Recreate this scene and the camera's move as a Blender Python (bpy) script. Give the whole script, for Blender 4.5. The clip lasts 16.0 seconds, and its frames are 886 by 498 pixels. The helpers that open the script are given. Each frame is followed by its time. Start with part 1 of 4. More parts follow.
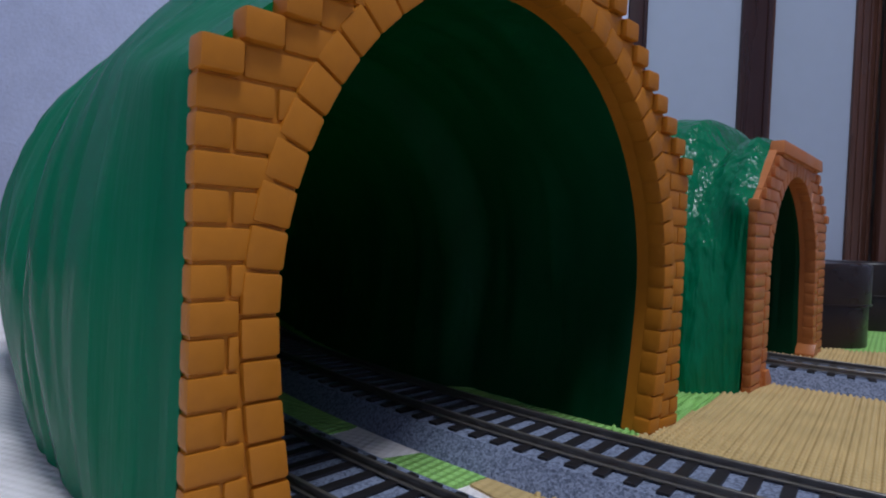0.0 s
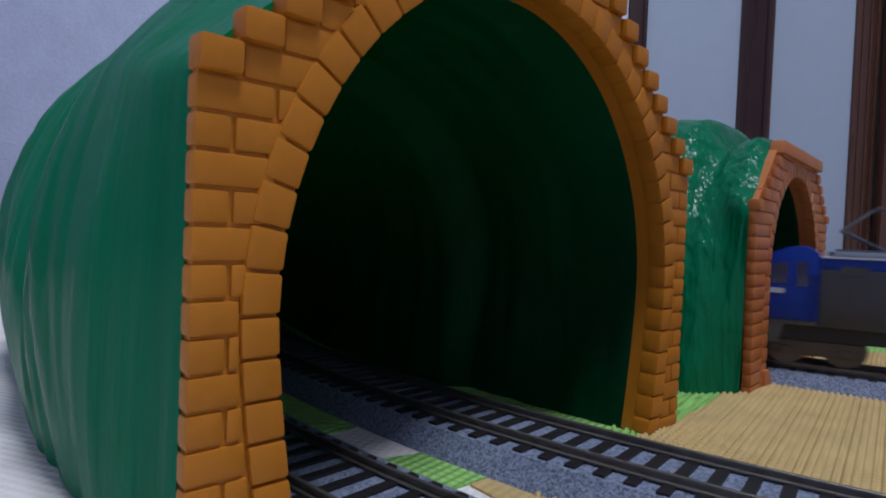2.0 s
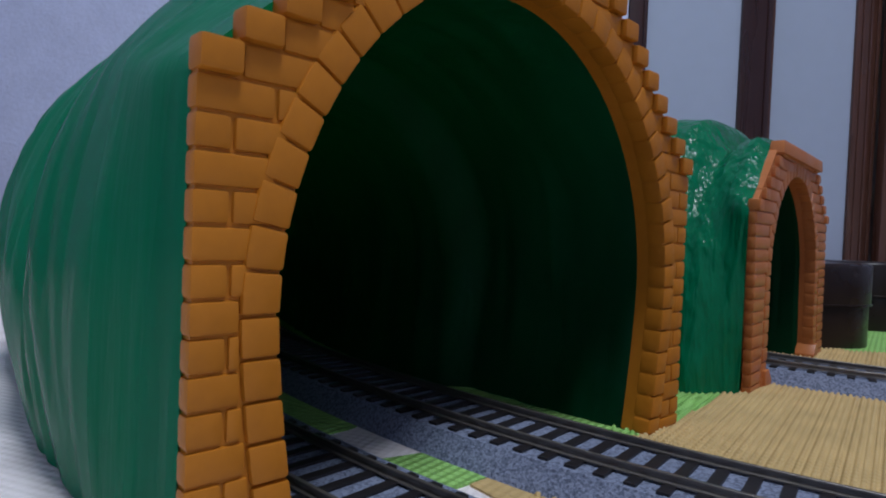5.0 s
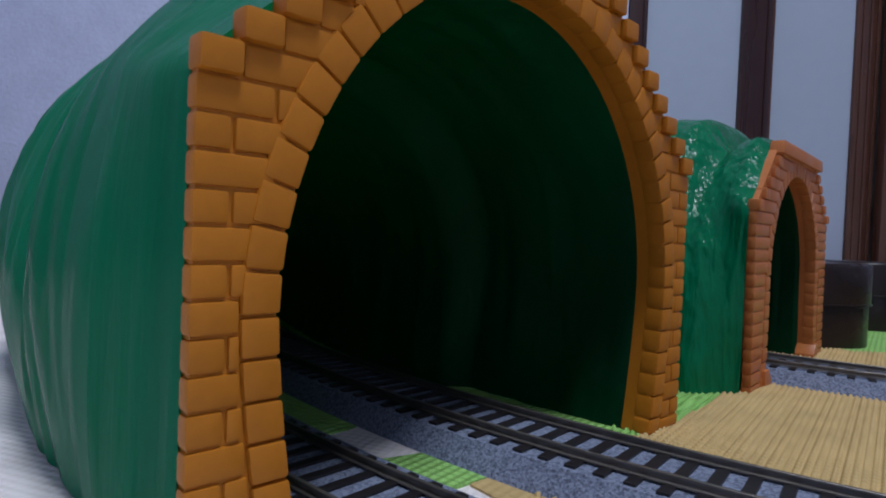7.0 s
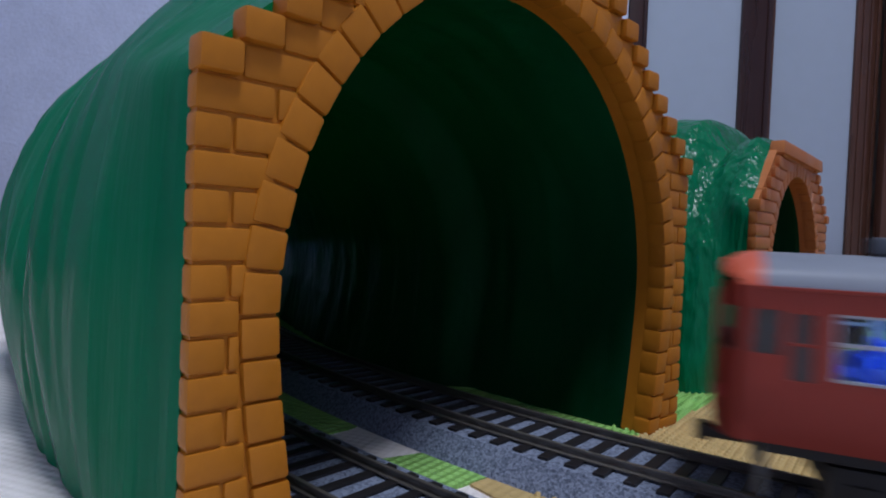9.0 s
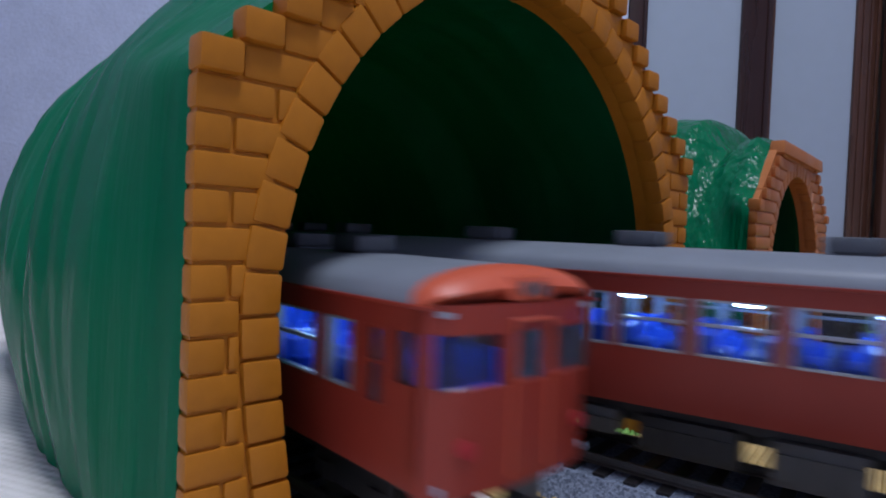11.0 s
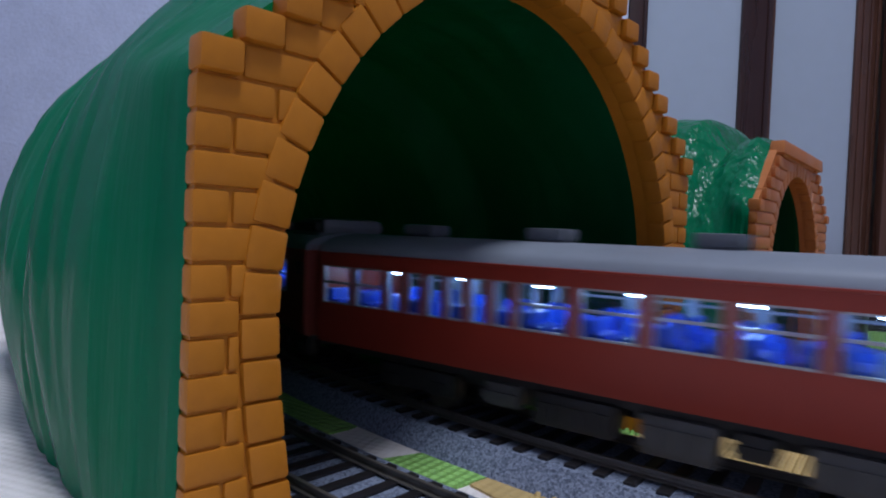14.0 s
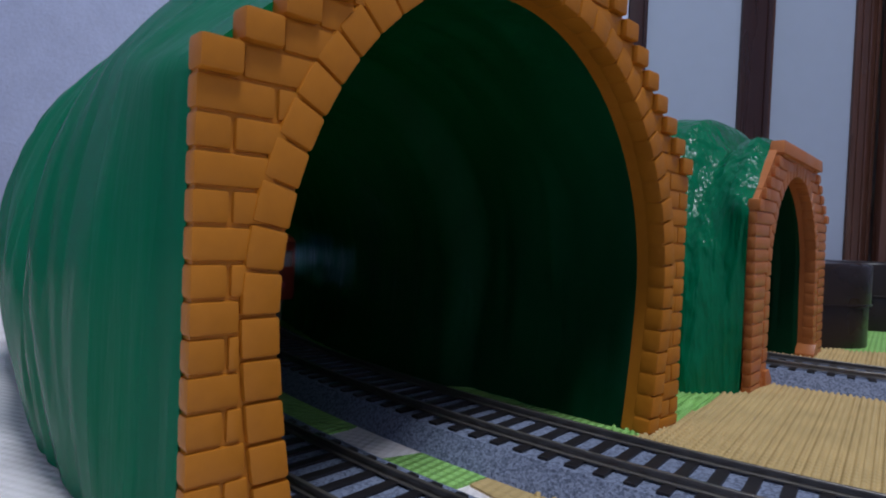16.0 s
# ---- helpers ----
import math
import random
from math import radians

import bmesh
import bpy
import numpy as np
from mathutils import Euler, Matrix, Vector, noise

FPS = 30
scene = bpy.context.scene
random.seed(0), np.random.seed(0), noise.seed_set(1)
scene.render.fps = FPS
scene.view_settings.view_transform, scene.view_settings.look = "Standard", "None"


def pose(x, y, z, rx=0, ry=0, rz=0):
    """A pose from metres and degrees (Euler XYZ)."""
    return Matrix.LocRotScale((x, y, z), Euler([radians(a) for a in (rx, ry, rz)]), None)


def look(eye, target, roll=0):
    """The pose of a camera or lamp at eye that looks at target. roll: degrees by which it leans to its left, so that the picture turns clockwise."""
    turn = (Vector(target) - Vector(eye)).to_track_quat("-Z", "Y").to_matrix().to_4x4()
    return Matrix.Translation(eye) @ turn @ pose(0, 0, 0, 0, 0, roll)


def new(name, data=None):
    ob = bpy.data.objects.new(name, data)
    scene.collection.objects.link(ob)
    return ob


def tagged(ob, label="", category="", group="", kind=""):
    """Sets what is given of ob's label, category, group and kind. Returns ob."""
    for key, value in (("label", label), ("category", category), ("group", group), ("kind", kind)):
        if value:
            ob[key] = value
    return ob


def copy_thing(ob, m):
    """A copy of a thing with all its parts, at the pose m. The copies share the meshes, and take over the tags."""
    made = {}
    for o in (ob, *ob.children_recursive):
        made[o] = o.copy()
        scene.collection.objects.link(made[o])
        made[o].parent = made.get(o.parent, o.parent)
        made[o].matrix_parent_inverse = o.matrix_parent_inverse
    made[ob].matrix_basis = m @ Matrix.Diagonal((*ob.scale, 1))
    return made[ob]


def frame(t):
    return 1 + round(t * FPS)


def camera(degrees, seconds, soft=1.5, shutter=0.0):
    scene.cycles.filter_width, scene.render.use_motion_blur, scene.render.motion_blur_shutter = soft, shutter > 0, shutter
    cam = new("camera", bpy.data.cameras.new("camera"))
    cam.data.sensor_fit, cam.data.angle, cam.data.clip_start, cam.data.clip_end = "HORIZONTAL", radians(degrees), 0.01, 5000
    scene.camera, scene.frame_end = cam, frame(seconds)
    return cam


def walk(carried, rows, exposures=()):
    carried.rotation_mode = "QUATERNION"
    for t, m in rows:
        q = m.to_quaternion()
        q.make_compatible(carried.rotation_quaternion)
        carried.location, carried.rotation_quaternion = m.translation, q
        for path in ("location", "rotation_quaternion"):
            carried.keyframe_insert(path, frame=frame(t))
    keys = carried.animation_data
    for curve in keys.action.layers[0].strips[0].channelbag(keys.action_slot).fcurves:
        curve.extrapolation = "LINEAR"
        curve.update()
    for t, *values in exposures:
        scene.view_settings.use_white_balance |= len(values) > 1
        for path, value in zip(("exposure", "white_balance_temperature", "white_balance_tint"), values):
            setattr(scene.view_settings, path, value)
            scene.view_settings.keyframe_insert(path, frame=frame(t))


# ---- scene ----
# Lengths below are in millimetres and turned into metres where meshes are linked.
cam = camera(72.46, 16.0, soft=2.0, shutter=0.6)
EYE = (0.0, 0.0, 0.0545)
VIEW = look(EYE, (0.0, 1.0, 0.0545 - math.tan(radians(1.39))), 2.3)
walk(cam, [(0.0, VIEW), (16.0, VIEW)], exposures=[(0.0, 0.0, 6500, 10), (16.0, 0.0, 6500, 10)])

# ---- light: one round ceiling lamp in a closed room ----
world = bpy.data.worlds.new("room_world")
scene.world = world
world.use_nodes = True
world.node_tree.nodes["Background"].inputs[0].default_value = (0.5, 0.6, 0.8, 1)
world.node_tree.nodes["Background"].inputs[1].default_value = 0.02
lamp_data = bpy.data.lights.new("ceiling_light_glow", "AREA")
lamp_data.shape, lamp_data.size, lamp_data.energy = "DISK", 0.55, 40
lamp_data.color = (0.78, 0.86, 1.0)
lamp = new("ceiling_light_glow", lamp_data)
lamp.matrix_world = look((0.35, -0.38, 2.22), (0.35, -0.38, 0.0))

MM = 0.001
CX, CY = 384.7, 564.7           # centre of the three concentric track circles
R_MID, R_NEAR, R_SIDE = 549.0, 598.0, 391.0
SINK = {R_MID: 0.0, R_NEAR: 3.4, R_SIDE: 0.0}   # the outer loop lies lower
RAIL = 8.3                      # height of the rail's top over the mats


# ---- materials ----
def material(name, base, rough=0.5, metal=0.0, spread=0.15, grain=300.0, bump=0.1, stretch=(1, 1, 1), spec=0.5, dist=0.0006, islands=0.0, detail=6.0):
    m = bpy.data.materials.new(name)
    m.use_nodes = True
    nt = m.node_tree
    b = nt.nodes["Principled BSDF"]
    tc = nt.nodes.new("ShaderNodeTexCoord")
    mp = nt.nodes.new("ShaderNodeMapping")
    mp.inputs["Scale"].default_value = stretch
    nt.links.new(tc.outputs["Object"], mp.inputs["Vector"])
    n1 = nt.nodes.new("ShaderNodeTexNoise")
    n1.inputs["Scale"].default_value = grain
    n1.inputs["Detail"].default_value = detail
    n2 = nt.nodes.new("ShaderNodeTexNoise")
    n2.inputs["Scale"].default_value = grain * 0.13
    n2.inputs["Detail"].default_value = 3
    for n in (n1, n2):
        nt.links.new(mp.outputs[0], n.inputs["Vector"])
    add = nt.nodes.new("ShaderNodeMath")
    add.operation = "ADD"
    nt.links.new(n1.outputs[0], add.inputs[0])
    nt.links.new(n2.outputs[0], add.inputs[1])
    ramp = nt.nodes.new("ShaderNodeMapRange")
    ramp.inputs[1].default_value, ramp.inputs[2].default_value = 0.6, 1.4
    ramp.inputs[3].default_value, ramp.inputs[4].default_value = 1 - spread, 1 + spread
    nt.links.new(add.outputs[0], ramp.inputs[0])
    last = ramp.outputs[0]
    if islands:
        info = nt.nodes.new("ShaderNodeObjectInfo")
        r2 = nt.nodes.new("ShaderNodeMapRange")
        r2.inputs[3].default_value, r2.inputs[4].default_value = 1 - islands, 1 + islands
        nt.links.new(info.outputs["Random"], r2.inputs[0])
        mu = nt.nodes.new("ShaderNodeMath")
        mu.operation = "MULTIPLY"
        nt.links.new(last, mu.inputs[0])
        nt.links.new(r2.outputs[0], mu.inputs[1])
        last = mu.outputs[0]
    sc = nt.nodes.new("ShaderNodeVectorMath")
    sc.operation = "SCALE"
    sc.inputs[0].default_value = base
    nt.links.new(last, sc.inputs["Scale"])
    nt.links.new(sc.outputs[0], b.inputs["Base Color"])
    rr = nt.nodes.new("ShaderNodeMapRange")
    rr.inputs[1].default_value, rr.inputs[2].default_value = 0.3, 0.7
    rr.inputs[3].default_value, rr.inputs[4].default_value = max(0.02, rough - 0.08), min(1, rough + 0.08)
    nt.links.new(n2.outputs[0], rr.inputs[0])
    nt.links.new(rr.outputs[0], b.inputs["Roughness"])
    b.inputs["Metallic"].default_value = metal
    b.inputs["Specular IOR Level"].default_value = spec
    if bump:
        bp = nt.nodes.new("ShaderNodeBump")
        bp.inputs["Strength"].default_value = bump
        bp.inputs["Distance"].default_value = dist
        nt.links.new(n1.outputs[0], bp.inputs["Height"])
        nt.links.new(bp.outputs[0], b.inputs["Normal"])
    return m


def glow(name, colour, strength):
    m = bpy.data.materials.new(name)
    m.use_nodes = True
    b = m.node_tree.nodes["Principled BSDF"]
    b.inputs["Base Color"].default_value = (*colour, 1)
    b.inputs["Emission Color"].default_value = (*colour, 1)
    b.inputs["Emission Strength"].default_value = strength
    return m


def clear(name, tint, alpha=0.25, rough=0.05):
    m = bpy.data.materials.new(name)
    m.use_nodes = True
    b = m.node_tree.nodes["Principled BSDF"]
    b.inputs["Base Color"].default_value = (*tint, 1)
    b.inputs["Alpha"].default_value = alpha
    b.inputs["Roughness"].default_value = rough
    return m


def speckle(name, dark, light, scale, rough=0.8, bump=0.8):
    m = bpy.data.materials.new(name)
    m.use_nodes = True
    nt = m.node_tree
    b = nt.nodes["Principled BSDF"]
    tc = nt.nodes.new("ShaderNodeTexCoord")
    v = nt.nodes.new("ShaderNodeTexVoronoi")
    v.inputs["Scale"].default_value = scale
    n = nt.nodes.new("ShaderNodeTexNoise")
    n.inputs["Scale"].default_value = scale * 0.9
    n.inputs["Detail"].default_value = 4
    for q in (v, n):
        nt.links.new(tc.outputs["Object"], q.inputs["Vector"])
    sep = nt.nodes.new("ShaderNodeSeparateColor")
    nt.links.new(v.outputs["Color"], sep.inputs[0])
    add = nt.nodes.new("ShaderNodeMath")
    add.operation = "MULTIPLY_ADD"
    add.inputs[1].default_value = 0.6
    nt.links.new(sep.outputs[0], add.inputs[0])
    nt.links.new(n.outputs[0], add.inputs[2])
    cr = nt.nodes.new("ShaderNodeValToRGB")
    cr.color_ramp.elements[0].position, cr.color_ramp.elements[1].position = 0.45, 1.05
    cr.color_ramp.elements[0].color, cr.color_ramp.elements[1].color = (*dark, 1), (*light, 1)
    nt.links.new(add.outputs[0], cr.inputs[0])
    nt.links.new(cr.outputs[0], b.inputs["Base Color"])
    b.inputs["Roughness"].default_value = rough
    b.inputs["Specular IOR Level"].default_value = 0.3
    bp = nt.nodes.new("ShaderNodeBump")
    bp.inputs["Strength"].default_value = bump
    bp.inputs["Distance"].default_value = 0.0008
    nt.links.new(add.outputs[0], bp.inputs["Height"])
    nt.links.new(bp.outputs[0], b.inputs["Normal"])
    return m


def foam(name, base, pitch=4.6, turn=20.0, depth=0.0005):
    """Soft foam mat with a woven relief of small raised dots."""
    m = bpy.data.materials.new(name)
    m.use_nodes = True
    nt = m.node_tree
    b = nt.nodes["Principled BSDF"]
    tc = nt.nodes.new("ShaderNodeTexCoord")
    mp = nt.nodes.new("ShaderNodeMapping")
    mp.inputs["Rotation"].default_value = (0, 0, radians(turn))
    mp.inputs["Scale"].default_value = (math.tau / pitch / MM,) * 3
    nt.links.new(tc.outputs["Object"], mp.inputs["Vector"])
    sp = nt.nodes.new("ShaderNodeSeparateXYZ")
    nt.links.new(mp.outputs[0], sp.inputs[0])
    waves = []
    for i in (0, 1):
        s = nt.nodes.new("ShaderNodeMath")
        s.operation = "SINE"
        nt.links.new(sp.outputs[i], s.inputs[0])
        waves.append(s)
    mul = nt.nodes.new("ShaderNodeMath")
    mul.operation = "MULTIPLY"
    nt.links.new(waves[0].outputs[0], mul.inputs[0])
    nt.links.new(waves[1].outputs[0], mul.inputs[1])
    n = nt.nodes.new("ShaderNodeTexNoise")
    n.inputs["Scale"].default_value = 60
    n.inputs["Detail"].default_value = 8
    nt.links.new(tc.outputs["Object"], n.inputs["Vector"])
    r = nt.nodes.new("ShaderNodeMapRange")
    r.inputs[1].default_value, r.inputs[2].default_value = 0.3, 0.7
    r.inputs[3].default_value, r.inputs[4].default_value = 0.9, 1.1
    nt.links.new(n.outputs[0], r.inputs[0])
    sc = nt.nodes.new("ShaderNodeVectorMath")
    sc.operation = "SCALE"
    sc.inputs[0].default_value = base
    nt.links.new(r.outputs[0], sc.inputs["Scale"])
    nt.links.new(sc.outputs[0], b.inputs["Base Color"])
    b.inputs["Roughness"].default_value = 0.6
    b.inputs["Specular IOR Level"].default_value = 0.3
    bp = nt.nodes.new("ShaderNodeBump")
    bp.inputs["Strength"].default_value = 1.0
    bp.inputs["Distance"].default_value = depth
    nt.links.new(mul.outputs[0], bp.inputs["Height"])
    nt.links.new(bp.outputs[0], b.inputs["Normal"])
    return m


GREEN = material("green_plastic", (0.0005, 0.165, 0.075), 0.26, spread=0.16, grain=90, bump=0.6, stretch=(1, 1, 0.16), spec=0.02, dist=0.0016)
# Tunnel lining: the mountain's green with the shade inside painted into its colour.
LINING = material("shaded_matt_green_plastic", (0.001, 0.032, 0.013), 0.5, spread=0.7, grain=55, bump=0.9, stretch=(1, 1, 0.5), spec=0.07, dist=0.004)
GREEN_B = material("glossy_green_plastic", (0.001, 0.135, 0.058), 0.17, spread=0.15, grain=230, bump=0.9, stretch=(1, 1, 0.22), spec=0.14, dist=0.003, detail=2.5)
BRICK = material("ochre_plastic", (0.44, 0.152, 0.013), 0.42, spread=0.10, grain=400, bump=0.10, islands=0.05, spec=0.2)
BRICK_B = material("terracotta_plastic", (0.47, 0.150, 0.042), 0.40, spread=0.10, grain=400, bump=0.10, islands=0.05, spec=0.35)
BALLAST = speckle("ballast", (0.075, 0.090, 0.135), (0.235, 0.27, 0.37), 1900, bump=0.5)
SLEEPER = material("black_plastic", (0.012, 0.010, 0.012), 0.5, grain=800)
RAILMAT = material("rail_metal", (0.20, 0.18, 0.16), 0.42, metal=0.75, grain=700, bump=0.1)
FOAM_TURN = -8.0                # lie of the relief on the coloured mats
TAN = foam("tan_foam", (0.55, 0.385, 0.165), pitch=3.6, turn=FOAM_TURN, depth=0.0002)
MATGREEN = foam("green_foam", (0.30, 0.58, 0.15), pitch=3.6, turn=FOAM_TURN, depth=0.0007)
MATWHITE = foam("white_foam", (0.80, 0.735, 0.72), pitch=3.4, turn=65.0, depth=0.00018)
WALLPAPER = material("wallpaper", (0.57, 0.61, 0.77), 0.85, spread=0.09, grain=130, bump=0.9, dist=0.0015)
LACQUER = material("dark_lacquer", (0.032, 0.010, 0.008), 0.3, spread=0.3, grain=40, stretch=(4, 4, 0.3), bump=0.05)
BROWNWOOD = material("worn_brown_lacquer", (0.085, 0.034, 0.022), 0.28, spread=0.35, grain=60, stretch=(4, 4, 0.2), bump=0.1)
PAPER = material("door_paper", (0.375, 0.42, 0.52), 0.7, spread=0.03, grain=30, bump=0.05)
PLASTER = material("ceiling_board", (0.75, 0.76, 0.78), 0.9, spread=0.03, grain=40)
BROWNBOX = material("brown_plastic", (0.015, 0.008, 0.007), 0.3, spread=0.15, grain=200, bump=0.06, spec=0.4)


def translucent(m, share, tint):
    """Thin plastic that lets part of the light through."""
    nt = m.node_tree
    b, out = nt.nodes["Principled BSDF"], nt.nodes["Material Output"]
    tr = nt.nodes.new("ShaderNodeBsdfTranslucent")
    tr.inputs["Color"].default_value = (*tint, 1)
    mix = nt.nodes.new("ShaderNodeMixShader")
    mix.inputs[0].default_value = share
    nt.links.new(b.outputs[0], mix.inputs[1])
    nt.links.new(tr.outputs[0], mix.inputs[2])
    nt.links.new(mix.outputs[0], out.inputs["Surface"])


translucent(GREEN, 0.16, (0.02, 0.50, 0.14))
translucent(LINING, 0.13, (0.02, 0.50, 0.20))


# ---- mesh helpers ----
def box(bm, x0, x1, y0, y1, z0, z1, m=None, bevel=0.0):
    vs = [bm.verts.new((x, y, z)) for z in (z0, z1) for x, y in ((x0, y0), (x1, y0), (x1, y1), (x0, y1))]
    fs = [bm.faces.new([vs[i] for i in q]) for q in ((3, 2, 1, 0), (4, 5, 6, 7), (0, 1, 5, 4), (1, 2, 6, 5), (2, 3, 7, 6), (3, 0, 4, 7))]
    if bevel:
        es = list({e for f in fs for e in f.edges})
        got = bmesh.ops.bevel(bm, geom=es, offset=bevel, segments=2, profile=0.6, affect="EDGES")
        vs = list({v for f in got["faces"] for v in f.verts} | {v for v in vs if v.is_valid})
    if m is not None:
        for v in vs:
            v.co = m @ v.co
    return vs


def prism(bm, outline, w0, w1, place, bevel=0.0):
    """A closed outline (a, b), pushed from w0 to w1; place(a, b, w) gives x, y, z."""
    n = len(outline)
    lo = [bm.verts.new(place(a, b, w0)) for a, b in outline]
    hi = [bm.verts.new(place(a, b, w1)) for a, b in outline]
    fs = [bm.faces.new(lo[::-1]), bm.faces.new(hi)]
    for i in range(n):
        fs.append(bm.faces.new((lo[i], lo[(i + 1) % n], hi[(i + 1) % n], hi[i])))
    bmesh.ops.recalc_face_normals(bm, faces=fs)
    if bevel:
        bmesh.ops.bevel(bm, geom=list({e for f in fs for e in f.edges}), offset=bevel, segments=2, profile=0.6, affect="EDGES")


def rod(bm, p, q, r, sides=10, r2=None):
    p, q = Vector(p), Vector(q)
    m = Matrix.Translation((p + q) / 2) @ (q - p).to_track_quat("Z", "Y").to_matrix().to_4x4()
    bmesh.ops.create_cone(bm, cap_ends=True, segments=sides, radius1=r, radius2=r if r2 is None else r2, depth=(q - p).length, matrix=m)


def mesh_of(name, bm, mat, smooth=None):
    bmesh.ops.scale(bm, vec=(MM, MM, MM), verts=bm.verts)
    me = bpy.data.meshes.new(name)
    bm.to_mesh(me)
    bm.free()
    me.materials.append(mat)
    if smooth:
        me.shade_smooth()
        me.set_sharp_from_angle(angle=radians(smooth))
    return me


def part(name, bm, mat, parent, label="", smooth=35):
    ob = new(name, mesh_of(name, bm, mat, smooth))
    ob.parent = parent
    return tagged(ob, label)


def thing(name, label, category, group="", kind="", at=None):
    ob = new(name)
    ob.empty_display_size = 0.02
    if at is not None:
        ob.matrix_basis = at
    return tagged(ob, label, category, group, kind)


def single(name, bm, mat, label, category, kind="", smooth=35, group=""):
    return tagged(new(name, mesh_of(name, bm, mat, smooth)), label, category, group, kind)


def on_circle(r, deg, z=0.0):
    return Vector((CX + r * math.cos(radians(deg)), CY + r * math.sin(radians(deg)), z))


# ---- room ----
X0, X1, Y0, Y1, ZC, FL = -1400.0, 2300.0, -1900.0, 1320.0, 2300.0, -12.0


def room():
    bm = bmesh.new()
    box(bm, X0 - 100, X1 + 100, Y0 - 100, Y1 + 400, FL - 60, FL)
    single("floor", bm, material("floor_wood", (0.25, 0.14, 0.07), 0.45, grain=30, stretch=(0.2, 2, 1)), "brown wooden floor under the mats", "floor", "structure")
    bm = bmesh.new()
    box(bm, X0 - 100, X1 + 100, Y0 - 100, Y1 + 400, ZC, ZC + 60)
    single("ceiling", bm, PLASTER, "plain white ceiling", "ceiling", "structure")
    for name, b in (("wall_west", (X0 - 100, X0, Y0, Y1)), ("wall_east", (X1, X1 + 100, Y0, Y1)), ("wall_south", (X0 - 100, X1 + 100, Y0 - 100, Y0)),
                    ("wall_north", (X0 - 100, 380, Y1, Y1 + 100))):
        bm = bmesh.new()
        box(bm, *b, FL, ZC)
        single(name, bm, WALLPAPER, "pale blue-grey embossed wallpaper on a wall", "wall", "structure")
    # sliding doors along the far side
    bm = bmesh.new()
    box(bm, 380, X1 + 100, Y1 + 80, Y1 + 120, FL, ZC)
    single("wall_north_closet", bm, PLASTER, "plain wall behind the sliding doors", "wall", "structure")


def sliding_door(x0, x1, y, left, right, label, wood, beads=(0.86,)):
    """A sliding door between x0 and x1; left and right: the widths of its stiles."""
    d = thing("sliding_door", label, "door", "sliding doors")
    bm = bmesh.new()
    box(bm, x0 + left - 6, x1 - right + 6, y + 8, y + 18, FL + 10, 1960)
    part("panel", bm, PAPER, d, "pale blue-grey paper panel")
    for a, b in ((x0, x0 + left), (x1 - right, x1)):
        bm = bmesh.new()
        box(bm, a, b, y, y + 26, FL, 2000, bevel=4)
        for k in beads:
            w = (b - a) * k
            box(bm, a + w - 4, a + w + 4, y - 3, y + 2, FL, 2000, bevel=1.5)
        part("stile", bm, wood, d)
    for a, b in ((FL, FL + 26), (1950, 2000)):
        bm = bmesh.new()
        box(bm, x0 + left, x1 - right, y + 2, y + 24, a, b, bevel=3)
        part("rail", bm, wood, d)
    return d


# ---- track ----
def ring(bm, r0, r1, z0, z1, a0=0.0, a1=360.0, top0=None, top1=None, step=1.5):
    """A ring of rectangular or sloping section about the track centre."""
    t0, t1 = (r0 if top0 is None else top0), (r1 if top1 is None else top1)
    n = max(2, int((a1 - a0) / step))
    closed = a1 - a0 >= 359.9
    cols = []
    for i in range(n if closed else n + 1):
        a = a0 + (a1 - a0) * i / n
        cols.append([bm.verts.new(on_circle(r, a, z)) for r, z in ((r0, z0), (r1, z0), (t1, z1), (t0, z1))])
    for i in range(n):
        p, q = cols[i], cols[(i + 1) % len(cols)]
        for k in range(4):
            bm.faces.new((p[k], q[k], q[(k + 1) % 4], p[(k + 1) % 4]))
    if not closed:
        bm.faces.new(cols[0][::-1])
        bm.faces.new(cols[-1])
    bmesh.ops.recalc_face_normals(bm, faces=bm.faces)


GAUGE, PITCH = 16.5, 6.42
PHASE = {R_MID: 228.797, R_NEAR: 227.575, R_SIDE: 234.0}


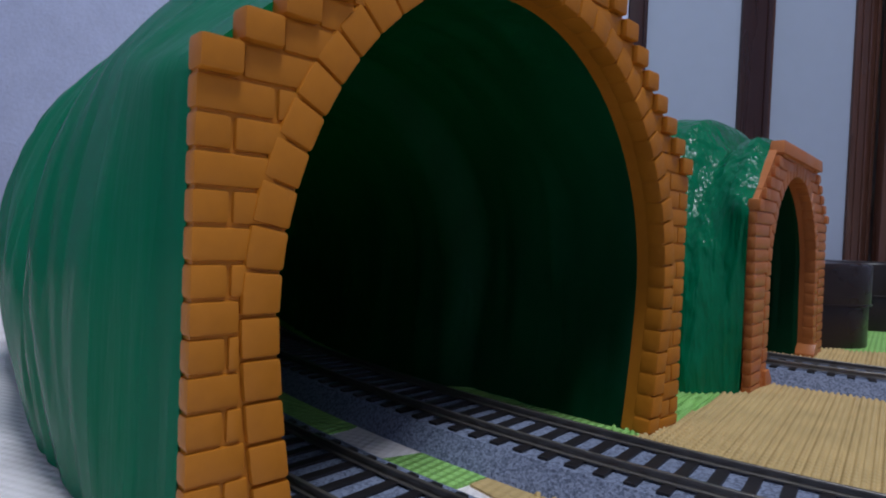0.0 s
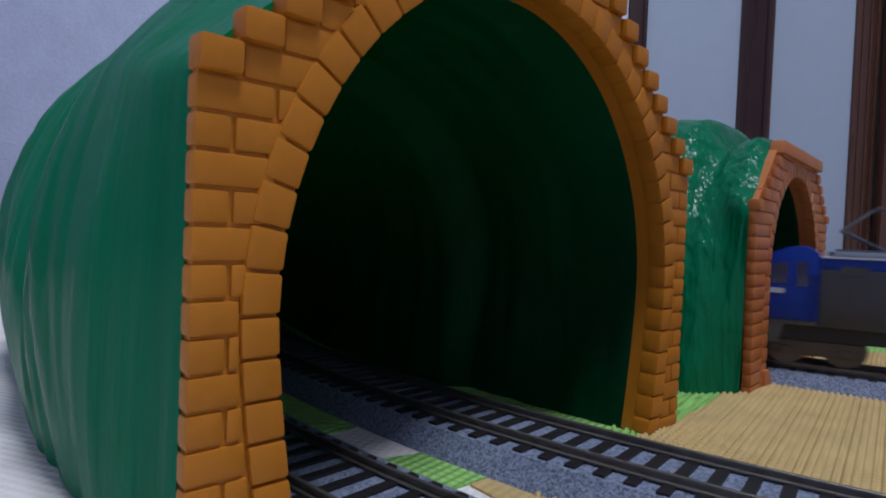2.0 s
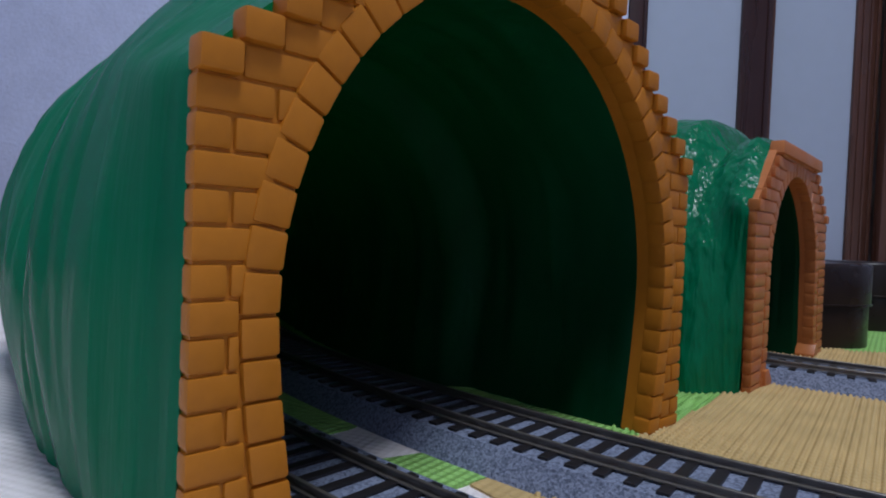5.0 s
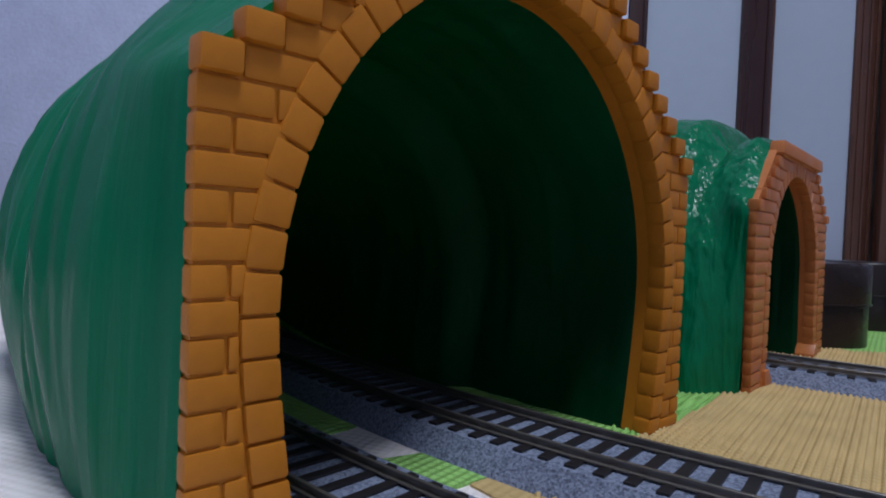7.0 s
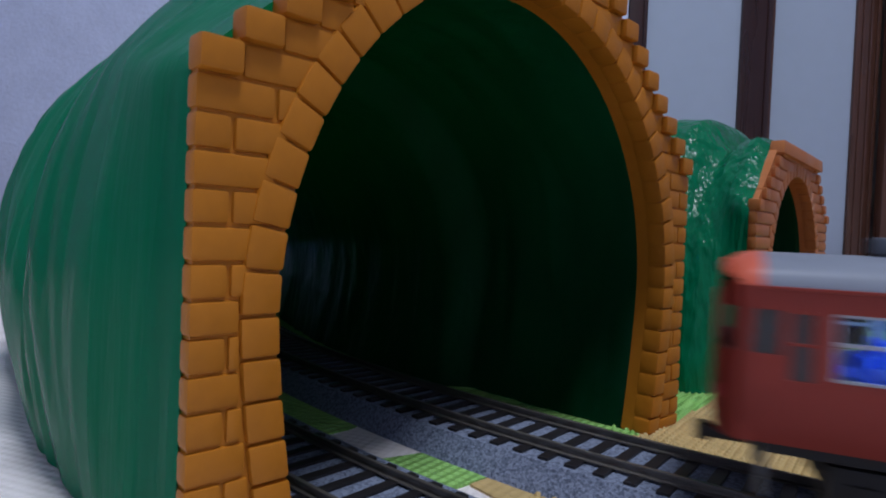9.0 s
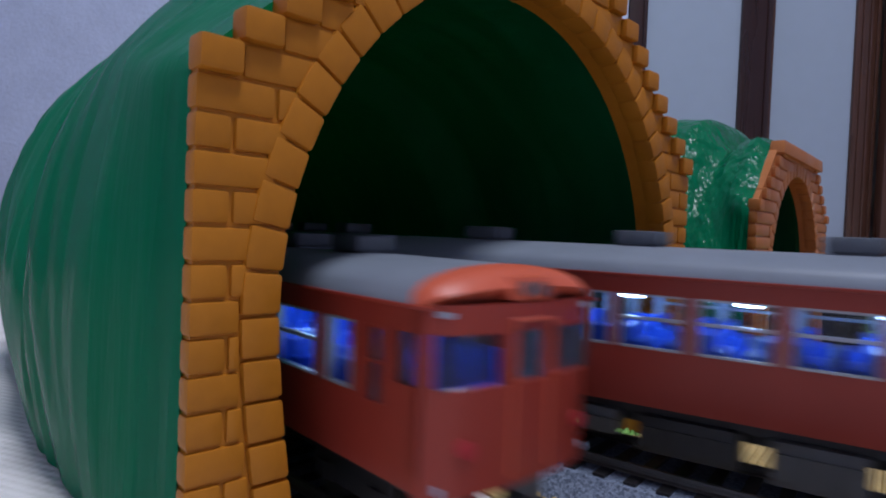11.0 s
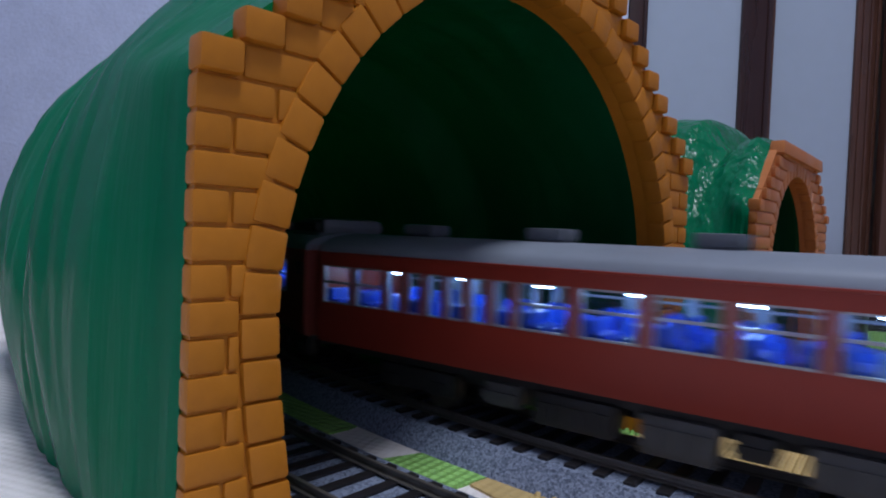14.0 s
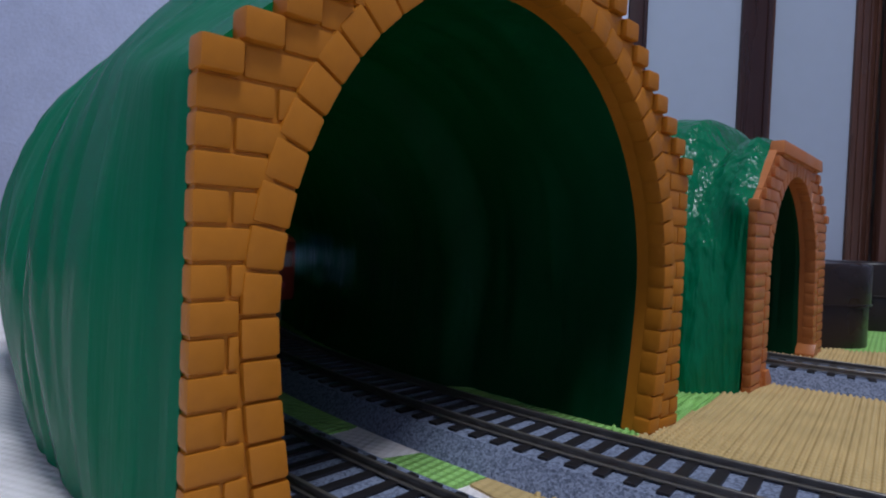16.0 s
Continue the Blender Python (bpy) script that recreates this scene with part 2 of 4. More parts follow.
def track(radius, label, half_foot=19.5, picked=(195.0, 258.0)):
    sink = SINK[radius]
    t = thing("model_track", label, "model track", "model railway tracks", at=pose(CX * MM, CY * MM, -sink * MM))
    back = Matrix.Translation((-CX, -CY, 0))
    bm = bmesh.new()
    ring(bm, radius - half_foot, radius + half_foot, sink, 5.6, 0, 360, radius - 15.2, radius + 15.2)
    bmesh.ops.transform(bm, matrix=back, verts=bm.verts)
    part("roadbed", bm, BALLAST, t, "grey speckled ballast roadbed")
    for s in (-1, 1):
        c = radius + s * (GAUGE / 2 + 0.45)
        half = [(0.95, 6.2), (0.95, 6.5), (0.25, 6.75), (0.25, 7.4), (0.48, 7.6), (0.48, RAIL - 0.1), (0.38, RAIL)]
        prof = [(c + d, z) for d, z in half] + [(c - d, z) for d, z in half[::-1]]
        bm = bmesh.new()
        n, cols = 240, []
        for i in range(n):
            a = 360.0 * i / n
            cols.append([bm.verts.new(on_circle(r, a, z)) for r, z in prof])
        for i in range(n):
            p, q = cols[i], cols[(i + 1) % n]
            for k in range(len(prof)):
                bm.faces.new((p[k], q[k], q[(k + 1) % len(prof)], p[(k + 1) % len(prof)]))
        bmesh.ops.recalc_face_normals(bm, faces=bm.faces)
        bmesh.ops.transform(bm, matrix=back, verts=bm.verts)
        part("rail", bm, RAILMAT, t, "", 25)
    bm = bmesh.new()
    box(bm, -14.2, 14.2, -1.3, 1.3, 4.6, 6.25, bevel=0.15)
    me = mesh_of("sleeper", bm, SLEEPER)
    n = round(math.tau * radius / PITCH) - (45 if radius > 560 else 0)
    rest = bmesh.new()
    for i in range(n):
        a = (PHASE[radius] + 360.0 * i / n) % 360
        if picked[0] <= a <= picked[1]:
            ob = new("sleeper", me)
            ob.parent = t
            ob.matrix_basis = Matrix.Rotation(radians(a), 4, "Z") @ Matrix.Translation((radius * MM, 0, 0))
        else:
            box(rest, -14.2, 14.2, -1.3, 1.3, 4.6, 6.25, Matrix.Rotation(radians(a), 4, "Z") @ Matrix.Translation((radius, 0, 0)))
    tagged(part("far_sleepers", rest, SLEEPER, t), "black sleepers of the rest of the loop", kind="stuff")
    return t


# ---- tunnels ----
def tunnel(spec):
    """A toy mountain over a curved track with a brick-faced portal; spec holds its sizes."""
    s = spec
    org, ang, wide = Vector((*s["left"], 0)), radians(s["angle"]), s["wide"]
    ux, uy = Vector((math.cos(ang), math.sin(ang), 0)), Vector((-math.sin(ang), math.cos(ang), 0))
    mid, a, spring, b, foot = s["mid"], s["half"], s["spring"], s["rise"], s["foot"]
    mat = s["brick"]

    def place(u, z, w):                     # w runs into the tunnel
        p = org + ux * (u - s["lean"] * (z - 80.0)) + uy * w
        return (p.x, p.y, z)

    def leg_half(z):                        # half the opening's width on the legs, drawn in towards the foot
        return a - (a - foot) * max(0.0, 1 - z / spring) ** 1.5

    bow = [0.0]                             # length along the half ellipse, in 400 steps
    for i in range(400):
        t0, t1 = math.pi * i / 400, math.pi * (i + 1) / 400
        bow.append(bow[-1] + math.hypot(a * (math.cos(t1) - math.cos(t0)), b * (math.sin(t1) - math.sin(t0))))
    around = 2 * spring + bow[-1]

    def arch(k, grow=0.0):                  # k 0..1 from the first foot over the crown to the other foot
        d = k * around
        if d < spring:
            return (mid - leg_half(d) - grow, d)
        if d > spring + bow[-1]:
            return (mid + leg_half(around - d) + grow, around - d)
        th = math.pi * (1 - float(np.interp(d - spring, bow, range(401))) / 400)
        return (mid + (a + grow) * math.cos(th), spring + (b + grow) * math.sin(th))

    t = thing("toy_tunnel", s["label"], "toy tunnel", "toy mountain tunnels")

    # portal slab with the arch cut through it
    row, z0, top = s["row"], s["shoulder"], s["top"]
    steps = max(1, int(round((top - z0) / row)))
    run = s["step"]

    def outer(z):                            # half the width of the stepped gable at height z
        k = max(0, math.ceil((z - z0) / row - 1e-6))
        return wide / 2 - run * k
    cm = wide / 2
    bm = bmesh.new()
    outline = [(0.5, 0), (0.5, z0)]
    z, k = z0, 1
    if s["straight"]:
        outline = [(0.5, 0), (0.5, z0 - 3.0), (0.5 + run * steps + 1.0, top)]
        k = steps + 1
    while k <= steps:
        outline += [(0.5 + run * k, z0 + row * (k - 1)), (0.5 + run * k, z0 + row * k)]
        k += 1
    left_line = outline
    right_line = [(wide - u, z) for u, z in outline[::-1]]
    whole = left_line + right_line
    # a strip of quads between the arch and the outline, matched by length
    def resample(line, n):
        seg = [math.dist(line[i], line[i + 1]) for i in range(len(line) - 1)]
        total, out = sum(seg), []
        for j in range(n + 1):
            d = total * j / n
            i = 0
            while i < len(seg) - 1 and d > seg[i]:
                d -= seg[i]
                i += 1
            f = min(1, d / seg[i])
            out.append((line[i][0] + (line[i + 1][0] - line[i][0]) * f, line[i][1] + (line[i + 1][1] - line[i][1]) * f))
        return out
    n = 160
    inner_pts, outer_pts = [arch(j / n) for j in range(n + 1)], resample(whole, n)
    deep = s["deep"]
    grid = []
    for w, e in ((0.15, 0), (deep, 0)):
        grid.append([[bm.verts.new(place(*p, w)) for p in inner_pts], [bm.verts.new(place(*p, min(w, 3.0))) for p in outer_pts]])
    for j in range(n):
        (fi, fo), (bi, bo) = grid
        for q in ((fi[j], fi[j + 1], fo[j + 1], fo[j]), (bi[j + 1], bi[j], bo[j], bo[j + 1]), (fi[j + 1], fi[j], bi[j], bi[j + 1]), (fo[j], fo[j + 1], bo[j + 1], bo[j])):
            bm.faces.new(q)
    bmesh.ops.recalc_face_normals(bm, faces=bm.faces)
    portal = part("portal", bm, mat, t, s["portal_label"])

    # ring stones along the arch, each proud of the slab
    pace, gap = s["stone"], 0.42
    full = int((around - 3.0) / pace)
    lead = (around - full * pace) / 2
    cuts = [0.0] + [lead + pace * i for i in range(full + 1)] + [around]
    for d0, d1 in zip(cuts, cuts[1:]):
        bm = bmesh.new()
        k0, k1 = (d0 + gap / 2) / around, (d1 - gap / 2) / around
        if d0 == 0.0:
            k0 = 0.0
        if d1 == around:
            k1 = 1.0
        pts = [arch(k0, -0.25), arch((k0 + k1) / 2, -0.25), arch(k1, -0.25), arch(k1, s["ring"]), arch((k0 + k1) / 2, s["ring"]), arch(k0, s["ring"])]
        jog = random.uniform(-0.2, 0.2)
        prism(bm, pts, -s["proud"] + jog * 0.5, 4.6, place, 0.7)
        part("ring_stone", bm, mat, portal, "", 50)
    for side in s["plinth"]:                  # wedge-shaped foot beside the rails
        bm = bmesh.new()
        e0 = mid + side * (foot - 4.5)
        prism(bm, [(e0, 0), (mid + side * (foot + 5), 0), (mid + side * (foot + 5), 6.5), (mid + side * (foot - 0.3), 6.5), (e0, 1.5)], -1.6, deep, place, 0.5)
        part("plinth", bm, mat, portal, "", 50)
    if s["straight"]:                         # smooth coping along the flat top
        bm = bmesh.new()
        e0 = 0.5 + run * steps
        prism(bm, [(e0 - 2.0, top - 3.6), (wide - e0 + 2.0, top - 3.6), (wide - e0 + 0.5, top + 1.6), (e0 - 0.5, top + 1.6)], -2.4, 3.0, place, 0.5)
        part("coping", bm, mat, portal, "smooth terracotta coping")
    # courses of bricks between the ring and the stepped edge
    def ring_edge(z, side):                   # where the ring's outer edge crosses height z
        if z <= spring:
            h = leg_half(z) + s["ring"]
        else:
            q = (z - spring) / (b + s["ring"])
            h = (a + s["ring"]) * math.sqrt(max(0, 1 - q * q)) if q < 1 else 0
        return h
    rows = int(round(top / row))
    off = z0 - row * round(z0 / row)
    for r in range(rows + 1):
        zl, zh = off + r * row + 0.2, off + (r + 1) * row - 0.2
        if zl < 0:
            zl = 0.0
        if zh > top + 0.5 or zh - zl < 1:
            continue
        over = max(0, math.ceil(((zl + zh) / 2 - z0) / row - 1e-6))
        edge = wide / 2 - run * over - (2.4 if s["straight"] and over else 0.0)
        corner = over > 0 or abs(zh - z0) < row * 0.6
        for side in (-1, 1):
            skew = side * (mid - cm)
            inn = min(ring_edge(zl, side), ring_edge(zh, side)) if zl > spring else max(ring_edge(zl, side), ring_edge(zh, side))
            span0, span1 = edge, (inn + skew + ((1.3 if s["straight"] else 0.12) if zl <= spring else -1.2)) if inn > 0.5 else -0.25
            if span0 - span1 < 1:
                continue
            cuts = [span0]
            w = s["brick_len"] if (r + round(off / row) + s["bond"]) % 2 else s["brick_len"] * 0.47
            first = True
            while cuts[-1] - span1 > 0.01:
                nxt = cuts[-1] - (run * 1.1 if first and corner else w)
                first = False
                w = s["brick_len"]
                if nxt - span1 < 1.2:
                    nxt = span1
                cuts.append(max(nxt, span1))
            for i in range(len(cuts) - 1):
                o, q = cuts[i], cuts[i + 1] + (0.4 if i < len(cuts) - 2 else 0)
                if o - q < 0.9:
                    continue
                lead = (cm - o, cm - q) if side < 0 else (cm + q, cm + o)
                bm = bmesh.new()
                proud = (-s["corner"] if corner and i == 0 else -0.55) + random.uniform(-0.1, 0.1)
                prism(bm, [(lead[0], zl), (lead[1], zl), (lead[1], zh), (lead[0], zh)], proud, 2.8 if i == 0 else 2.5, place, min(0.75, (o - q) * 0.3))
                part("brick", bm, mat, portal, "", 50)

    # mountain: outer skin and inner lining swept along the track
    cr, hw, hh = s["centre_r"], s["out_half"], s["out_high"]
    A0, A1 = s["sweep"]
    NI, NJ = s["grid"]

    def start(rr, w=2.2):                             # the sweep begins at the slanted back of the portal
        u = (cr + wide / 2 - rr)
        p = org + ux * u + uy * w
        return math.degrees(math.atan2(p.y - CY, p.x - CX)) % 360

    def skin(bm, inside):
        cols = []
        for i in range(NI + 1):
            f = i / NI
            f = f * f * 0.35 + f * 0.65
            col = []
            for j in range(NJ + 1):
                th = math.pi * j / NJ
                c, sn = math.cos(th), math.sin(th)
                if inside:
                    k = j / NJ
                    u, z = arch(k, 0.3)
                    rr = cr + wide / 2 - u
                    lip = s["lip"](f)
                    rr = s["in_r"] + (rr - s["in_r"]) * lip
                    z = z * (1 - (1 - lip) * 0.55)
                    a_s = start(rr, deep - 0.4)
                    ph = a_s + (A1 - a_s) * f
                    d = min(1, f / 0.03) * 1.2 * (noise.noise((ph * 0.9, j * 0.06, 3.1)) + 0.7 * noise.noise((ph * 2.2, j * 0.1, 9.1)))
                    rr -= d * math.cos(math.pi * (1 - k)) * -1
                    z += d * math.sin(math.pi * k) if z > 1 else 0
                else:
                    e = min(1, f / s["ease"])
                    e = e * e * (3 - 2 * e)
                    px, pz = s["pow"]
                    x = math.copysign(abs(c) ** px, c)
                    zz = sn ** pz
                    flare = s["flare"] * e
                    # right behind the portal the skin follows its outline
                    q = j / NJ
                    path = [(hw, 0.0), (hw - 0.4, z0 - 3), (s["crest"], hh - 1), (-s["crest"], hh - 1), (-hw + 0.4, z0 - 3), (-hw, 0.0)]
                    lens = [math.dist(path[i_], path[i_ + 1]) for i_ in range(5)]
                    dd, i_ = q * sum(lens), 0
                    while i_ < 4 and dd > lens[i_]:
                        dd -= lens[i_]
                        i_ += 1
                    w_ = min(1, dd / lens[i_])
                    bx, bz = (path[i_][n_] + (path[i_ + 1][n_] - path[i_][n_]) * w_ for n_ in (0, 1))
                    x = x * e + bx / hw * (1 - e)
                    zz = zz * e + bz / hh * (1 - e)
                    rr0 = cr + x * hw
                    a_s = start(rr0)
                    ph = a_s + (A1 - a_s) * f
                    lump = noise.noise((ph * 0.16 + s["seed"], 1.7, 0.3)) * 1.0 + 0.5 * noise.noise((ph * 0.4, th * 0.8, s["seed"]))
                    bend = 1.6 * noise.noise((ph * 0.12, th * 1.1, s["seed"] + 2))
                    fold = noise.noise((ph * 0.42 + bend, th * 0.7, s["seed"] + 5)) + 0.40 * noise.noise((ph * 1.25 + 2 * bend, th * 1.5, s["seed"] + 9)) + 0.22 * max(0, noise.noise((ph * 2.6 + 3 * bend, th * 2.2, s["seed"] + 1)))
                    rag = noise.noise((ph * 3.2, th * 2.0, 4.0))
                    amp = e * s["fold"]
                    grow = 1 + e * (lump * 0.085)
                    rr = cr + x * (hw + flare * (1 - zz) + s["bulge"] * e * 4 * zz * max(0, 1 - zz)) * (1 + e * lump * 0.03) + math.copysign(1, c) * abs(c) ** 0.5 * (fold * amp + rag * amp * 0.16)
                    z = zz * hh * grow + zz ** 4 * s["swell"](f) + (fold * amp * 0.7 + rag * amp * 0.12) * sn
                    if j in (0, NJ):
                        z = 0
                p = on_circle(rr, ph, max(0, z)) if i or not inside else Vector(place(*arch(j / NJ, 0.3), deep - 0.4))
                col.append(bm.verts.new(p))
            cols.append(col)
        for i in range(NI):
            for j in range(NJ):
                bm.faces.new((cols[i][j], cols[i + 1][j], cols[i + 1][j + 1], cols[i][j + 1]))
        bmesh.ops.recalc_face_normals(bm, faces=bm.faces)
    bm = bmesh.new()
    skin(bm, False)
    part("mountain", bm, s["green"], t, "glossy green moulded plastic with draped folds", 80)
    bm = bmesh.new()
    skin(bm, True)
    part("lining", bm, LINING, t, "hollow inside of the mountain, matt green darkened to stand for shade", 80)
    return t


def lip_main(f):
    # after the portal piece a narrower second piece begins, with a rounded edge
    if f < 0.100:
        return 1.0
    if f < 0.120:
        q = (f - 0.100) / 0.020
        return 1.0 - 0.16 * q * q * (3 - 2 * q)
    return 0.84


MAIN_TUNNEL = dict(left=(-33.53, 79.93), angle=44.0, wide=147.8, mid=73.9, half=60.9, spring=42.0, rise=65.0, foot=55.6, ring=5.8, row=5.1, shoulder=80.0,
                   top=115.7, step=6.0, deep=8.0, lean=0.0, straight=False, proud=0.9, corner=1.8, green=GREEN, brick_len=12.0, bond=1, stone=6.2, plinth=(), brick=BRICK, centre_r=566.7, in_r=572.0, out_half=73.4, out_high=112.5, crest=36.0, sweep=(229, 165),
                   grid=(230, 96), lip=lip_main, ease=0.10, pow=(0.62, 0.72), flare=-2.0, bulge=6.5, seed=3.0, fold=3.6, swell=lambda f: 8 * math.sin(min(1, f * 3) * math.pi),
                   label="green plastic mountain tunnel with an ochre brick portal over two tracks", portal_label="ochre moulded brick portal with a stepped gable")
SIDE_TUNNEL = dict(left=(112.5, 219.5), angle=48.3, wide=132.0, mid=66.0, half=43.0, spring=42.0, rise=44.0, foot=45.0, ring=6.4, row=4.65, shoulder=72.3,
                   top=95.5, step=5.8, deep=7.0, lean=0.055, straight=True, proud=0.45, corner=1.5, green=GREEN_B, brick_len=40.0, bond=1, stone=5.6, plinth=(-1, 1), brick=BRICK_B, centre_r=374.0, in_r=374.0, out_half=65.6, out_high=95.0, crest=36.0, sweep=(232, 186),
                   grid=(170, 80), lip=lambda f: 1.0, ease=0.05, pow=(0.6, 0.7), flare=14.0, bulge=0.0, seed=11.0, fold=2.6, swell=lambda f: 8 * min(1, f / 0.02) - 6 * math.exp(-((f - 0.06) / 0.018) ** 2) + 11 * min(1, max(0, f - 0.055) / 0.04),
                   label="glossy green plastic mountain tunnel with a terracotta brick portal", portal_label="terracotta moulded brick portal")


# ---- ground ----
def slab(name, pts, z0, z1, mat, label):
    bm = bmesh.new()
    prism(bm, pts, z0, z1, lambda a, b, w: (a, b, w))
    return single(name, bm, mat, label, "mat", "structure", 0)


def sector(r0, r1, a0, a1, n=10):
    """The outline of a piece of a ring about the track centre."""
    out = [on_circle(r1, a0 + (a1 - a0) * i / n) for i in range(n + 1)] + [on_circle(r0, a1 - (a1 - a0) * i / n) for i in range(n + 1)]
    return [(p.x, p.y) for p in out]


def inside(x, y, pts):
    """Which of the places x, y lie within the outline pts."""
    odd = np.zeros(x.shape, bool)
    for (ax, ay), (bx, by) in zip(pts, pts[1:] + pts[:1]):
        if ay != by:
            odd ^= ((ay > y) != (by > y)) & (x < (bx - ax) * (y - ay) / (by - ay) + ax)
    return odd


def relief(mat_object, pts, z, material_, label, pace=1.95, turn=53.0):
    """Rows of small raised domes moulded into a foam mat, within the outline pts."""
    n = 190
    i, j = np.meshgrid(np.arange(-n, n), np.arange(-n, n))
    c, w = math.cos(radians(turn)), math.sin(radians(turn))
    i = 1.45 * (i + 0.5 * (j % 2))            # every other row is set off by half a step
    x, y = 190 + pace * (i * c - j * w), 220 + pace * (i * w + j * c)
    keep = inside(x, y, pts)
    x, y = x[keep], y[keep]
    ang = np.arange(6) * math.tau / 6
    unit = [(0.86 * math.cos(a), 0.86 * math.sin(a), -0.06) for a in ang] + [(0.55 * math.cos(a), 0.55 * math.sin(a), 0.62) for a in ang] + [(0, 0, 0.85)]
    rim = [(k, (k + 1) % 6, 6 + (k + 1) % 6, 6 + k) for k in range(6)] + [(6 + k, 6 + (k + 1) % 6, 12) for k in range(6)]
    verts = (np.stack([x, y, np.full(x.shape, z)], 1)[:, None, :] + np.array(unit)[None]).reshape(-1, 3) * MM
    me = bpy.data.meshes.new("relief")
    me.from_pydata(verts.tolist(), [], [tuple(13 * k + q for q in f) for k in range(len(x)) for f in rim])
    me.materials.append(material_)
    me.shade_smooth()
    ob = new("relief", me)
    ob.parent = mat_object
    return tagged(ob, label, kind="stuff")


def mats():
    bm = bmesh.new()
    box(bm, -900, 1500, -700, 1250, FL, -0.6)
    single("ground", bm, MATWHITE, "white textured foam play mats laid together", "mat", "structure", 0)
    tan_outline = [(20, 118), (80, 20), (800, 20), (800, 318), (222, 326), (222, 346), (222, 700), (180, 330), (100, 214.6), (73, 183), (12.2, 135.8)]
    tan = slab("tan_mat", tan_outline, -0.6, 0, TAN, "tan foam play mat with woven relief")
    near_tan = [(max(20, min(330, x)), max(105, min(345, y))) for x, y in tan_outline]
    relief(tan, near_tan, 0, TAN, "small raised domes of the tan mat")
    slab("green_mat", [(222.4, 326.4), (800, 318.4), (800, 900), (222.4, 900)], -0.6, 0, MATGREEN, "bright green foam play mat")
    slab("tunnel_mat", sector(505, 632, 186, 224.3), -0.6, 0, MATGREEN, "green foam play mat under the large tunnel")
    side = slab("tunnel_side_mat", sector(430, 504.6, 186, 232), -0.6, -0.2, MATGREEN, "green foam play mat between the tunnels")
    relief(side, [(60, 165), (73, 183.5), (99, 214), (130, 240), (80, 240), (50, 180)], -0.2, MATGREEN, "small raised domes of the green mat")
    slab("tunnel_edge_mat", sector(505, 540, 224.4, 231.5), -0.6, -0.2, MATGREEN, "green foam play mat beside the tunnel wall")
    slab("tooth_white_mat", [(-27.0, 159.5), (-14, 144), (0.5, 151.8), (20, 165), (0, 205), (-15, 178)], -0.6, -0.1, MATWHITE, "interlocking edge of a white foam mat")
    slab("tooth_green_mat", [(-13.6, 143.6), (2.6, 127.4), (12.0, 136.0), (28, 150), (20.4, 164.6), (0.8, 151.4)], -0.6, 0, MATGREEN, "interlocking edge of a green foam mat")
    slab("tooth_tan_mat", [(12.4, 135.6), (8, 131.5), (14, 124), (19.6, 118.4)], -0.6, 0, TAN, "interlocking edge of a tan foam mat")


def brown_box():
    c = thing("storage_box", "dark brown glossy plastic box with a rounded lid", "storage box", "brown storage boxes")
    m = Matrix.Translation((216, 332.5, 0)) @ Matrix.Rotation(radians(11), 4, "Z")

    def shell(bm, x0, x1, y0, y1, z0, z1, r, soft):
        pts = []
        for cx, cy, a in ((x1 - r, y0 + r, -90), (x1 - r, y1 - r, 0), (x0 + r, y1 - r, 90), (x0 + r, y0 + r, 180)):
            pts += [(cx + r * math.cos(radians(a + k * 15)), cy + r * math.sin(radians(a + k * 15))) for k in range(7)]
        n = len(pts)
        mx, my = (x0 + x1) / 2, (y0 + y1) / 2
        levels = [(z0, 0.0), (z1 - soft, 0.0)] + [(z1 - soft + soft * math.sin(q * math.pi / 8), soft * (1 - math.cos(q * math.pi / 8))) for q in (1, 2, 3, 4)]
        rows = []
        for z, inset in levels:
            row = []
            for x, y in pts:
                k = 1 - inset / max(abs(x1 - x0), abs(y1 - y0)) * 2
                row.append(bm.verts.new(m @ Vector((mx + (x - mx) * k, my + (y - my) * k, z))))
            rows.append(row)
        for a, b in zip(rows, rows[1:]):
            for i in range(n):
                bm.faces.new((a[i], a[(i + 1) % n], b[(i + 1) % n], b[i]))
        bm.faces.new(rows[0][::-1])
        bm.faces.new(rows[-1])
        bmesh.ops.recalc_face_normals(bm, faces=bm.faces)
    bm = bmesh.new()
    shell(bm, -28, 38, 0, 62, 0, 23.5, 24, 0.6)
    part("tub", bm, BROWNBOX, c, "", 60)
    bm = bmesh.new()
    shell(bm, -28.8, 38.8, -0.8, 62.8, 23.8, 47, 24.5, 2.2)
    part("lid", bm, BROWNBOX, c, "", 60)
    bm = bmesh.new()
    shell(bm, -29.4, 39.4, -1.4, 63.4, 23.4, 24.6, 25, 0.4)
    part("rim", bm, BROWNBOX, c, "", 60)
    return c


room()
DOOR = "sliding door of pale paper in a dark brown lacquered frame"
sliding_door(385, 700, Y1 + 10, 42, 68, DOOR, LACQUER)
sliding_door(652, 957, Y1 + 42, 70, 53, DOOR, BROWNWOOD, (0.3, 0.62, 0.9))
sliding_door(958, 1560, Y1 + 10, 70, 70, DOOR, BROWNWOOD, (0.3, 0.62, 0.9))
sliding_door(1510, 2290, Y1 + 42, 70, 70, DOOR, LACQUER)
mats()
copy_thing(brown_box(), pose(0.098, 0.080, 0))
track(R_MID, "model railway loop with black sleepers on grey ballast")
track(R_NEAR, "outer model railway loop with black sleepers on grey ballast")
